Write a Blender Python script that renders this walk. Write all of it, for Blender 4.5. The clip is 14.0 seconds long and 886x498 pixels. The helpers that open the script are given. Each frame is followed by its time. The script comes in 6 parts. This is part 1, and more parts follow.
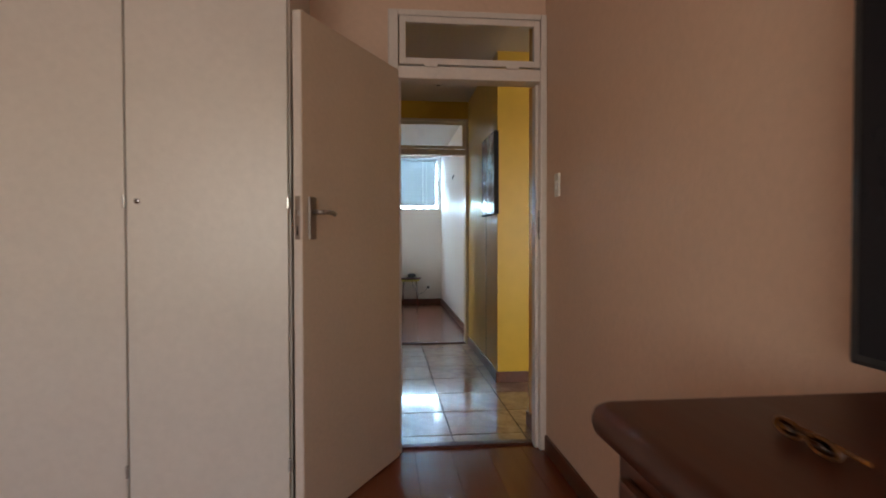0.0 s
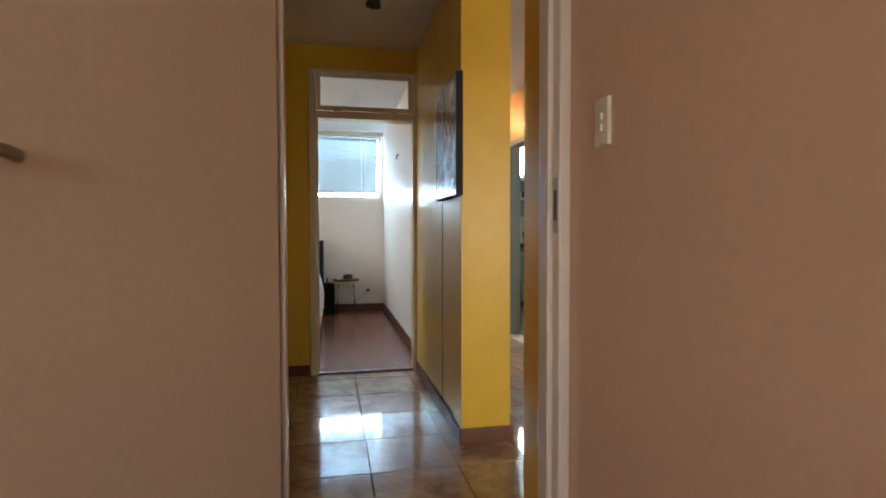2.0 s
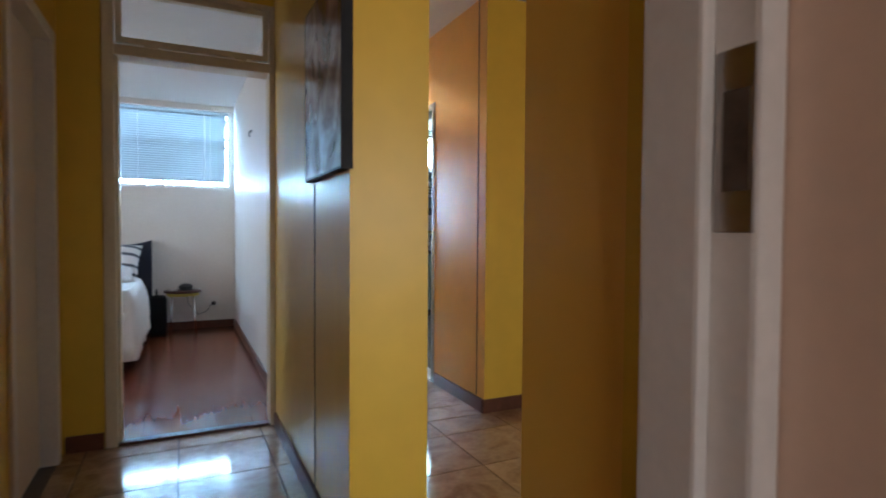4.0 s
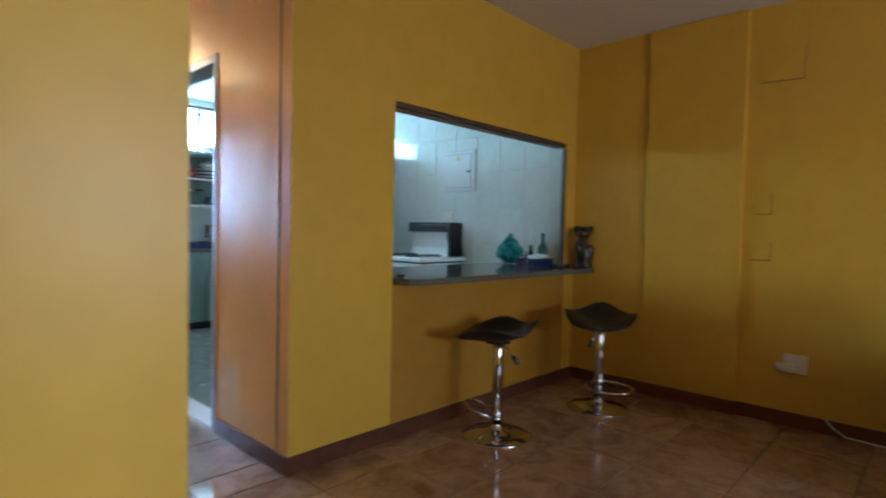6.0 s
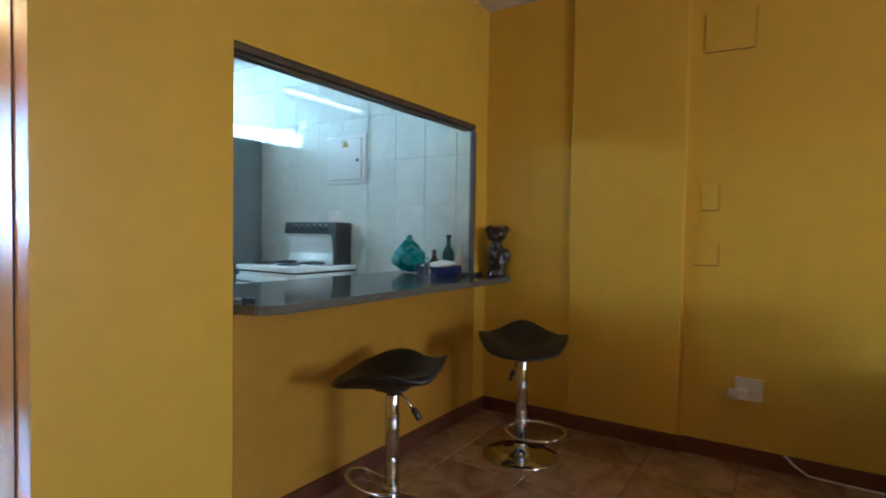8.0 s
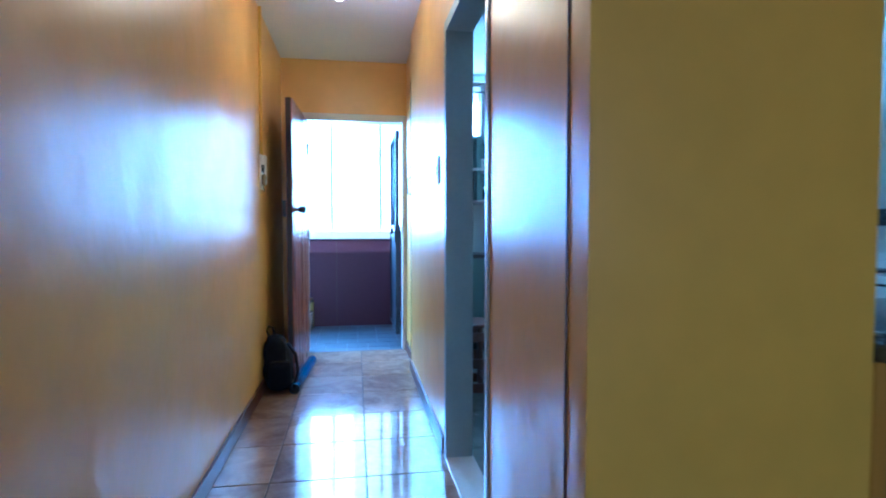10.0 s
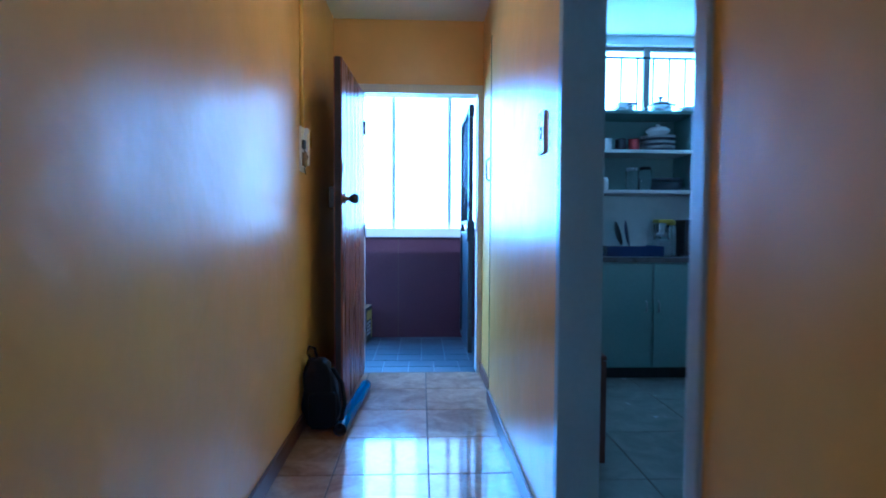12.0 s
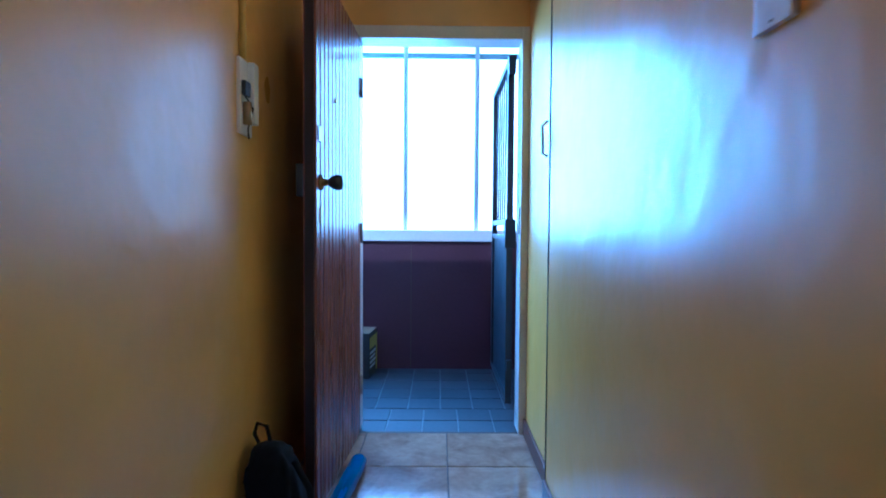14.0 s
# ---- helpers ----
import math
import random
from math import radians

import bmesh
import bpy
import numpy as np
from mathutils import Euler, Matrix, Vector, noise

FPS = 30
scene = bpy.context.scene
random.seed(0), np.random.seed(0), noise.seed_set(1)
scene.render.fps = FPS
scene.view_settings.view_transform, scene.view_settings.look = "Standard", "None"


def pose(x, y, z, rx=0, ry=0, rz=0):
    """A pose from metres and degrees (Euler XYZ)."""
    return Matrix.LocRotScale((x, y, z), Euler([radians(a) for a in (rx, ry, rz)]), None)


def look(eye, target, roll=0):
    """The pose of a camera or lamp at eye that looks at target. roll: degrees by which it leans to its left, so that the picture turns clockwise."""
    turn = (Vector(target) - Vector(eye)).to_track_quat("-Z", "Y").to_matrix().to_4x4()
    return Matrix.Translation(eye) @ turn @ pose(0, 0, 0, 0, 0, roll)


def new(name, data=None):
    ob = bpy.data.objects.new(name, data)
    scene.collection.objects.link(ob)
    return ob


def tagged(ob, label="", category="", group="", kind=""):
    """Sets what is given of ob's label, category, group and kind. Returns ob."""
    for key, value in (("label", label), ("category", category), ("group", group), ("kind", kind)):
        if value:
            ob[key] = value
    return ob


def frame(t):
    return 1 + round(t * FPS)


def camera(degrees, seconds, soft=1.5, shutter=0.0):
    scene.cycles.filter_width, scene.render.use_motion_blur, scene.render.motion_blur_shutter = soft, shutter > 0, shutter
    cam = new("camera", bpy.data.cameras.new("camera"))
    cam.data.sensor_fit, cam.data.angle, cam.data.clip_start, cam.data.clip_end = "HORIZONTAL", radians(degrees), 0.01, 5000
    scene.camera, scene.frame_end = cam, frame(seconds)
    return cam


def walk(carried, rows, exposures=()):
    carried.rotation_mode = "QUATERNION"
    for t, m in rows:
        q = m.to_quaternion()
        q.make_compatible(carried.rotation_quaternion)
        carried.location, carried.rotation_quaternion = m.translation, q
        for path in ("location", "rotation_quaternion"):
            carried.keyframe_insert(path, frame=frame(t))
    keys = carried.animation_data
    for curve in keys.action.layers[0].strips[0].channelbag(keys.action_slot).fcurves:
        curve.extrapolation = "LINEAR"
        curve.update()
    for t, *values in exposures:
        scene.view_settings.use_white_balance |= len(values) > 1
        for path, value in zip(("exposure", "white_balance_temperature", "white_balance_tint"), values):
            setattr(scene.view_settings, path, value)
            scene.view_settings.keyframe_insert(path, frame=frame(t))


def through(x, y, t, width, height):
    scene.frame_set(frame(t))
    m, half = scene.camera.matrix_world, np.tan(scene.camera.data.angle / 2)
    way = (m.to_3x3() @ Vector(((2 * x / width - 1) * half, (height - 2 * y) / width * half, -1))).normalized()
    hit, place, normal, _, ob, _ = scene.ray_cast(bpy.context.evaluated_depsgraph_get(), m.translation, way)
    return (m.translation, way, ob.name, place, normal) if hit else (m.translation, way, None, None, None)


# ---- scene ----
cam = camera(78.4, 14.0, 1.8, 0.5)
PATH = [
    (0, (0.66, 0.843, 1.136), (0.868, 2.831, 1.097), -0.1),
    (0.5, (0.696, 1.182, 1.138), (0.952, 3.164, 1.084), -0.1),
    (1, (0.735, 1.52, 1.13), (1.013, 3.5, 1.074), -0.1),
    (1.5, (0.778, 1.871, 1.131), (1.161, 3.833, 1.073), -0.0),
    (2, (0.855, 2.247, 1.133), (1.259, 4.205, 1.071), -0.1),
    (2.2, (0.87, 2.38, 1.136), (1.271, 4.339, 1.07), -0.1),
    (4.3, (1.105, 3.502, 1.128), (2.052, 5.263, 1.068), 0.5),
    (4.5, (1.144, 3.585, 1.128), (2.131, 5.323, 1.067), 0.6),
    (5, (1.251, 3.808, 1.128), (2.287, 5.517, 1.069), 0.8),
    (5.5, (1.33, 3.99, 1.128), (2.467, 5.634, 1.067), 1.0),
    (6, (1.423, 4.095, 1.155), (2.881, 5.462, 1.084), 1.3),
    (6.5, (1.582, 4.253, 1.155), (3.172, 5.465, 1.091), 1.2),
    (7, (1.756, 4.355, 1.173), (3.417, 5.469, 1.108), 1.2),
    (7.5, (1.948, 4.488, 1.178), (3.663, 5.515, 1.116), 1.1),
    (8, (2.14, 4.594, 1.162), (3.819, 5.678, 1.1), 0.9),
    (8.5, (2.274, 4.731, 1.161), (3.512, 6.3, 1.092), 0.2),
    (9, (2.314, 4.932, 1.135), (3.115, 6.763, 1.076), 0.2),
    (9.2, (2.311, 5.013, 1.132), (2.987, 6.893, 1.070), 0.2),
    (11.3, (2.365, 5.891, 1.1), (2.47, 7.887, 1.015), 0.2),
    (11.5, (2.352, 5.977, 1.082), (2.4536, 7.974, 1.001), 0.4),
    (12, (2.33, 6.267, 1.094), (2.411, 8.264, 1.011), 0.3),
    (12.5, (2.312, 6.565, 1.097), (2.3466, 8.563, 1.012), 0.4),
    (13, (2.314, 6.84, 1.09), (2.342, 8.838, 1.01), 0.4),
    (13.5, (2.333, 7.154, 1.093), (2.348, 9.152, 1.013), 0.6),
    (14, (2.321, 7.451, 1.086), (2.336, 9.45, 1.011), 0.4),
]
EXPOSE = (1.44, 1.90, 1.55, 1.92, 2.16, 2.10, 1.85, 0.86, 0.26)
KELVIN = (6800, 7050, 5500, 5050, 5100, 4200, 3900, 3600, 3650)
W_GALLERY, W_BED1, W_LOUNGE, W_KITCHEN, W_BED2, W_BED2_WEST, W_SPOT = 150, 14.8, 14.8, 29, 72, 7, 4.2
TUBE = 4.5
walk(cam, [(t, look(eye, target, roll)) for t, eye, target, roll in PATH], [(0, EXPOSE[0], KELVIN[0], 10), (2.2, EXPOSE[1], KELVIN[1], 10), (4.5, EXPOSE[2], KELVIN[2], 10), (6.5, EXPOSE[3], KELVIN[3], 10), (8.0, EXPOSE[4], KELVIN[4], 10), (8.5, EXPOSE[5], KELVIN[5], 10), (9.0, EXPOSE[6], KELVIN[6], 10), (11.5, EXPOSE[7], KELVIN[7], 10), (14.0, EXPOSE[8], KELVIN[8], 10)])

# ---- world and large lights ----
world = bpy.data.worlds.new("world")
scene.world = world
world.use_nodes = True
wn, wl = world.node_tree.nodes, world.node_tree.links
sky = wn.new("ShaderNodeTexSky")
sky.sky_type, sky.sun_disc = "NISHITA", False
sky.sun_elevation, sky.sun_rotation = radians(52), radians(200)
wl.new(sky.outputs["Color"], wn["Background"].inputs["Color"])
wn["Background"].inputs["Strength"].default_value = 0.15

sun = new("sun", bpy.data.lights.new("sun", "SUN"))
sun.data.energy, sun.data.angle, sun.data.color = 2.2, radians(0.6), (1.0, 0.95, 0.88)
sun.matrix_world = look((0, 0, 20), (3.0, 8.5, 7.5))


def window_lamp(name, place, target, w, h, watts, colour):
    """An area lamp standing in for daylight through a window's opening, seen or added."""
    data = bpy.data.lights.new(name, "AREA")
    data.shape, data.size, data.size_y, data.energy, data.color = "RECTANGLE", w, h, watts, colour
    ob = new(name, data)
    ob.matrix_world = look(place, target)
    return ob


DAY = (0.40, 0.70, 1.0)
window_lamp("gallery_daylight", (1.28, 11.95, 1.85), (1.95, 5.0, 1.45), 2.0, 1.5, W_GALLERY, DAY)
window_lamp("bedroom_daylight", (-0.5, -1.45, 1.5), (-0.3, 2.0, 1.2), 2.2, 1.2, W_BED1, (1.0, 0.93, 0.86))
# Fill for the lounge from an unseen south window, its place made up.
window_lamp("lounge_fill", (3.15, 0.25, 1.36), (3.35, 5.0, 1.15), 1.6, 0.85, W_LOUNGE, (1.0, 0.95, 0.86))
window_lamp("kitchen_daylight", (4.1, 10.70, 2.28), (4.5, 7.6, 1.40), 2.2, 0.50, W_KITCHEN, (0.60, 0.86, 0.88))
window_lamp("second_bedroom_daylight", (0.55, 10.47, 2.05), (0.55, 8.0, 1.25), 1.95, 0.98, W_BED2, DAY)
# Added fill lamp at an unseen west opening, to brighten the second bedroom.
window_lamp("second_bedroom_west_fill", (-2.22, 8.5, 1.6), (0.5, 8.5, 1.1), 1.5, 1.1, W_BED2_WEST, (1.0, 0.96, 0.92))
spot = new("passage_bulb_light", bpy.data.lights.new("passage_bulb_light", "POINT"))
spot.data.energy, spot.data.color, spot.data.shadow_soft_size = W_SPOT, (1.0, 0.67, 0.30), 0.03
spot.location = (2.270, 8.545, 2.425)


# ---- materials ----
def node_mat(name):
    m = bpy.data.materials.new(name)
    m.use_nodes = True
    return m, m.node_tree.nodes, m.node_tree.links, m.node_tree.nodes["Principled BSDF"]


def mat(name, col, rough=0.5, metal=0.0, var=0.10, scale=3.0, fine=70.0, bump=0.04, rvar=0.08, spec=0.5, coat=0.0, each=0.0, stretch=(1, 1, 1)):
    """A surface with broad and fine variation of colour and gloss, and a fine relief."""
    m, n, l, p = node_mat(name)
    tc, mp = n.new("ShaderNodeTexCoord"), n.new("ShaderNodeMapping")
    mp.inputs["Scale"].default_value = stretch
    l.new(tc.outputs["Object"], mp.inputs["Vector"])
    a, b = n.new("ShaderNodeTexNoise"), n.new("ShaderNodeTexNoise")
    a.inputs["Scale"].default_value, a.inputs["Detail"].default_value = scale, 4
    b.inputs["Scale"].default_value, b.inputs["Detail"].default_value = fine, 3
    l.new(mp.outputs["Vector"], a.inputs["Vector"])
    l.new(mp.outputs["Vector"], b.inputs["Vector"])
    add = n.new("ShaderNodeMath")
    add.operation = "ADD"
    l.new(a.outputs["Fac"], add.inputs[0])
    l.new(b.outputs["Fac"], add.inputs[1])
    half = n.new("ShaderNodeMapRange")
    half.clamp = False
    half.inputs["From Min"].default_value, half.inputs["From Max"].default_value = 0.7, 1.3
    half.inputs["To Min"].default_value, half.inputs["To Max"].default_value = 1 - var, 1 + var
    l.new(add.outputs[0], half.inputs["Value"])
    last = half.outputs["Result"]
    if each:
        info, rng, mul = n.new("ShaderNodeObjectInfo"), n.new("ShaderNodeMapRange"), n.new("ShaderNodeMath")
        rng.inputs["To Min"].default_value, rng.inputs["To Max"].default_value = 1 - each, 1 + each
        l.new(info.outputs["Random"], rng.inputs["Value"])
        mul.operation = "MULTIPLY"
        l.new(last, mul.inputs[0])
        l.new(rng.outputs["Result"], mul.inputs[1])
        last = mul.outputs[0]
    hue = n.new("ShaderNodeHueSaturation")
    hue.inputs["Color"].default_value = (*col, 1)
    l.new(last, hue.inputs["Value"])
    l.new(hue.outputs["Color"], p.inputs["Base Color"])
    rr = n.new("ShaderNodeMapRange")
    rr.inputs["From Min"].default_value, rr.inputs["From Max"].default_value = 0.1, 0.9
    rr.inputs["To Min"].default_value, rr.inputs["To Max"].default_value = max(0.02, rough - rvar), min(1, rough + rvar)
    l.new(a.outputs["Fac"], rr.inputs["Value"])
    l.new(rr.outputs["Result"], p.inputs["Roughness"])
    p.inputs["Metallic"].default_value = metal
    p.inputs["Specular IOR Level"].default_value = spec
    p.inputs["Coat Weight"].default_value = coat
    p.inputs["Coat Roughness"].default_value = 0.12
    if bump:
        bp = n.new("ShaderNodeBump")
        bp.inputs["Strength"].default_value, bp.inputs["Distance"].default_value = bump, 0.02
        l.new(add.outputs[0], bp.inputs["Height"])
        l.new(bp.outputs["Normal"], p.inputs["Normal"])
    return m


def stone_tile(name, dark, light, rough, each=0.10):
    """Glazed tile with clouded veining, each piece a little different."""
    m, n, l, p = node_mat(name)
    tc, info, off = n.new("ShaderNodeTexCoord"), n.new("ShaderNodeObjectInfo"), n.new("ShaderNodeVectorMath")
    off.operation = "MULTIPLY_ADD"
    off.inputs[1].default_value = (37, 37, 37)
    l.new(info.outputs["Random"], off.inputs[0])
    l.new(tc.outputs["Object"], off.inputs[2])
    a, b = n.new("ShaderNodeTexNoise"), n.new("ShaderNodeTexNoise")
    a.inputs["Scale"].default_value, a.inputs["Detail"].default_value, a.inputs["Distortion"].default_value = 5.0, 7, 1.2
    b.inputs["Scale"].default_value, b.inputs["Detail"].default_value = 38, 4
    for k in (a, b):
        l.new(off.outputs["Vector"], k.inputs["Vector"])
    mix = n.new("ShaderNodeMath")
    mix.operation = "MULTIPLY_ADD"
    mix.inputs[1].default_value = 0.3
    l.new(b.outputs["Fac"], mix.inputs[0])
    l.new(a.outputs["Fac"], mix.inputs[2])
    ramp = n.new("ShaderNodeValToRGB")
    ramp.color_ramp.elements[0].position, ramp.color_ramp.elements[1].position = 0.45, 0.85
    ramp.color_ramp.elements[0].color, ramp.color_ramp.elements[1].color = (*dark, 1), (*light, 1)
    l.new(mix.outputs[0], ramp.inputs["Fac"])
    hue, rng = n.new("ShaderNodeHueSaturation"), n.new("ShaderNodeMapRange")
    rng.inputs["To Min"].default_value, rng.inputs["To Max"].default_value = 1 - each, 1 + each
    l.new(info.outputs["Random"], rng.inputs["Value"])
    l.new(rng.outputs["Result"], hue.inputs["Value"])
    l.new(ramp.outputs["Color"], hue.inputs["Color"])
    l.new(hue.outputs["Color"], p.inputs["Base Color"])
    rr = n.new("ShaderNodeMapRange")
    rr.inputs["To Min"].default_value, rr.inputs["To Max"].default_value = rough * 0.7, rough * 1.5
    l.new(a.outputs["Fac"], rr.inputs["Value"])
    l.new(rr.outputs["Result"], p.inputs["Roughness"])
    bp = n.new("ShaderNodeBump")
    bp.inputs["Strength"].default_value, bp.inputs["Distance"].default_value = 0.03, 0.01
    l.new(a.outputs["Fac"], bp.inputs["Height"])
    l.new(bp.outputs["Normal"], p.inputs["Normal"])
    return m


def wood(name, dark, light, rough, along="y", grain=14.0, coat=0.0, each=0.12, uneven=0.1, relief=0.02):
    m, n, l, p = node_mat(name)
    tc, mp, info = n.new("ShaderNodeTexCoord"), n.new("ShaderNodeMapping"), n.new("ShaderNodeObjectInfo")
    s = {"x": (0.08, 1, 1), "y": (1, 0.08, 1), "z": (1, 1, 0.08)}[along]
    mp.inputs["Scale"].default_value = [grain * k for k in s]
    off = n.new("ShaderNodeVectorMath")
    off.operation = "MULTIPLY_ADD"
    off.inputs[1].default_value = (11, 11, 11)
    l.new(info.outputs["Random"], off.inputs[0])
    l.new(tc.outputs["Object"], off.inputs[2])
    l.new(off.outputs["Vector"], mp.inputs["Vector"])
    a, b = n.new("ShaderNodeTexNoise"), n.new("ShaderNodeTexNoise")
    a.inputs["Scale"].default_value, a.inputs["Detail"].default_value, a.inputs["Distortion"].default_value = 1.0, 6, 0.8
    b.inputs["Scale"].default_value, b.inputs["Detail"].default_value = 7.0, 4
    for k in (a, b):
        l.new(mp.outputs["Vector"], k.inputs["Vector"])
    mix = n.new("ShaderNodeMath")
    mix.operation = "MULTIPLY_ADD"
    mix.inputs[1].default_value = 0.4
    l.new(b.outputs["Fac"], mix.inputs[0])
    l.new(a.outputs["Fac"], mix.inputs[2])
    ramp = n.new("ShaderNodeValToRGB")
    ramp.color_ramp.elements[0].position, ramp.color_ramp.elements[1].position = 0.35, 1.0
    ramp.color_ramp.elements[0].color, ramp.color_ramp.elements[1].color = (*dark, 1), (*light, 1)
    l.new(mix.outputs[0], ramp.inputs["Fac"])
    hue, rng = n.new("ShaderNodeHueSaturation"), n.new("ShaderNodeMapRange")
    rng.inputs["To Min"].default_value, rng.inputs["To Max"].default_value = 1 - each, 1 + each
    l.new(info.outputs["Random"], rng.inputs["Value"])
    l.new(rng.outputs["Result"], hue.inputs["Value"])
    l.new(ramp.outputs["Color"], hue.inputs["Color"])
    l.new(hue.outputs["Color"], p.inputs["Base Color"])
    rr = n.new("ShaderNodeMapRange")
    rr.inputs["To Min"].default_value, rr.inputs["To Max"].default_value = max(0.03, rough - uneven), rough + uneven
    l.new(a.outputs["Fac"], rr.inputs["Value"])
    l.new(rr.outputs["Result"], p.inputs["Roughness"])
    p.inputs["Coat Weight"].default_value = coat
    p.inputs["Coat Roughness"].default_value = 0.15
    bp = n.new("ShaderNodeBump")
    bp.inputs["Strength"].default_value, bp.inputs["Distance"].default_value = relief, 0.01
    l.new(mix.outputs[0], bp.inputs["Height"])
    l.new(bp.outputs["Normal"], p.inputs["Normal"])
    return m


def glass(name, tint=(0.95, 0.98, 1.0), rough=0.02):
    m, n, l, p = node_mat(name)
    p.inputs["Base Color"].default_value = (*tint, 1)
    p.inputs["Roughness"].default_value = rough
    p.inputs["Transmission Weight"].default_value = 1.0
    p.inputs["IOR"].default_value = 1.45
    return m


YELLOW = mat("yellow_gloss_paint", (0.67, 0.42, 0.040), 0.38, var=0.05, scale=1.3, fine=9, bump=0.06, rvar=0.07)
PASSAGE = mat("tan_gloss_paint", (0.77, 0.432, 0.065), 0.32, var=0.07, scale=1.6, fine=4.0, bump=0.42, spec=0.75, rvar=0.08)
HALLGLOSS = mat("orange_yellow_hall_gloss", (0.72, 0.47, 0.085), 0.32, var=0.05, scale=1.5, fine=6, bump=0.12, rvar=0.05, spec=0.75)
UNDERHATCH = mat("darker_orange_brown", (0.41, 0.215, 0.018), 0.45, var=0.08, scale=2.0, fine=12, bump=0.06)
CREAM = mat("pale_peach_wall_paint", (0.70, 0.50, 0.375), 0.50, var=0.04, scale=1.4, fine=40, bump=0.08)
BED2 = mat("off_white_wall_paint", (0.76, 0.70, 0.64), 0.45, var=0.04, scale=1.4, fine=40, bump=0.06)
CEIL = mat("white_ceiling_paint", (0.74, 0.71, 0.67), 0.8, var=0.04, scale=1.2, fine=60, bump=0.05)
WHITE = mat("white_enamel_paint", (0.72, 0.66, 0.61), 0.35, var=0.05, scale=4, fine=60, bump=0.04)
DOORW = mat("ivory_door_paint", (0.68, 0.555, 0.43), 0.38, var=0.05, scale=2.5, fine=50, bump=0.05)
WARDROBE = mat("white_wardrobe_enamel", (0.72, 0.68, 0.63), 0.33, var=0.04, scale=2, fine=35, bump=0.05)
FRAMEC = mat("cream_frame_paint", (0.62, 0.52, 0.36), 0.36, var=0.06, scale=4, fine=50, bump=0.05)
STEELW = mat("pale_grey_green_steel_paint", (0.36, 0.41, 0.40), 0.35, var=0.05, scale=5, fine=60)
SKIRT = wood("brown_skirting", (0.075, 0.027, 0.014), (0.15, 0.055, 0.03), 0.38, "y", 14.0, 0.0)
SKIRT.node_tree.nodes["Principled BSDF"].inputs["Specular IOR Level"].default_value = 0.35
TILE = stone_tile("brown_clouded_glazed_tile", (0.23, 0.122, 0.066), (0.45, 0.29, 0.18), 0.075)
TILE.node_tree.nodes["Principled BSDF"].inputs["Specular IOR Level"].default_value = 1.0
TILE.node_tree.nodes["Principled BSDF"].inputs["Coat Weight"].default_value = 0.14
TILE.node_tree.nodes["Principled BSDF"].inputs["Coat Roughness"].default_value = 0.32
GROUT = mat("dark_grout", (0.10, 0.07, 0.05), 0.85, var=0.2, scale=10)
KTILE = stone_tile("cream_kitchen_floor_tile", (0.21, 0.20, 0.165), (0.30, 0.28, 0.235), 0.22, 0.05)
SLATE = stone_tile("dark_slate_tile", (0.028, 0.030, 0.036), (0.065, 0.065, 0.072), 0.45, 0.2)
WGROUT = mat("wall_tile_grout", (0.66, 0.69, 0.65), 0.6, var=0.1, scale=12)
WORN = mat("worn_brown_paint", (0.085, 0.060, 0.045), 0.5, var=0.4, scale=14, fine=60, bump=0.1)
GROUTL = mat("pale_grout", (0.20, 0.20, 0.20), 0.9, var=0.15, scale=12)
WTILE = stone_tile("white_glazed_wall_tile", (0.68, 0.72, 0.67), (0.76, 0.79, 0.74), 0.05, 0.03)
PLANK = wood("red_brown_laminate", (0.15, 0.035, 0.013), (0.19, 0.047, 0.017), 0.22, "y", 9.0, 0.0, 0.03, 0.02, 0.002)
PLANK.node_tree.nodes["Principled BSDF"].inputs["Specular IOR Level"].default_value = 0.38
DARKWOOD = wood("dark_mahogany", (0.040, 0.010, 0.005), (0.095, 0.026, 0.011), 0.40, "y", 12.0, 0.0)
DARKWOOD.node_tree.nodes["Principled BSDF"].inputs["Specular IOR Level"].default_value = 0.3
STOOLWOOD = wood("reddish_stool_wood", (0.07, 0.024, 0.014), (0.15, 0.055, 0.035), 0.40, "z", 12.0)
DOORRED = wood("red_brown_varnished_board", (0.15, 0.045, 0.03), (0.25, 0.09, 0.06), 0.28, "z", 12.0, 0.3)
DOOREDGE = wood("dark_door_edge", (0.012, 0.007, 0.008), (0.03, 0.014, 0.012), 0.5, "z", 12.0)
CHROME = mat("chrome", (0.60, 0.60, 0.62), 0.10, 1.0, var=0.04, bump=0.0, rvar=0.05)
NICKEL = mat("brushed_nickel", (0.38, 0.36, 0.34), 0.32, 1.0, var=0.08, bump=0.02)
BRASS = mat("dull_brass", (0.34, 0.25, 0.14), 0.40, 1.0, var=0.15)
BLACK = mat("black_plastic", (0.018, 0.018, 0.020), 0.40, var=0.15, scale=8)
BLACKMETAL = mat("black_gate_paint", (0.02, 0.024, 0.03), 0.38, 0.0, var=0.2, scale=8)
FRAMEBLACK = mat("matt_black_frame", (0.008, 0.008, 0.012), 0.6, var=0.2, scale=8, spec=0.3)
KFRAME = mat("brown_grey_window_paint", (0.22, 0.19, 0.17), 0.45, var=0.1, scale=6)
KWALL = mat("cream_kitchen_paint", (0.50, 0.50, 0.45), 0.45, var=0.05, scale=2)
LEATHER = mat("dark_brown_leather", (0.030, 0.017, 0.012), 0.32, var=0.25, scale=7, fine=160, bump=0.25)
SEAT = mat("black_leatherette", (0.010, 0.007, 0.006), 0.5, var=0.2, scale=7, fine=180, bump=0.15)
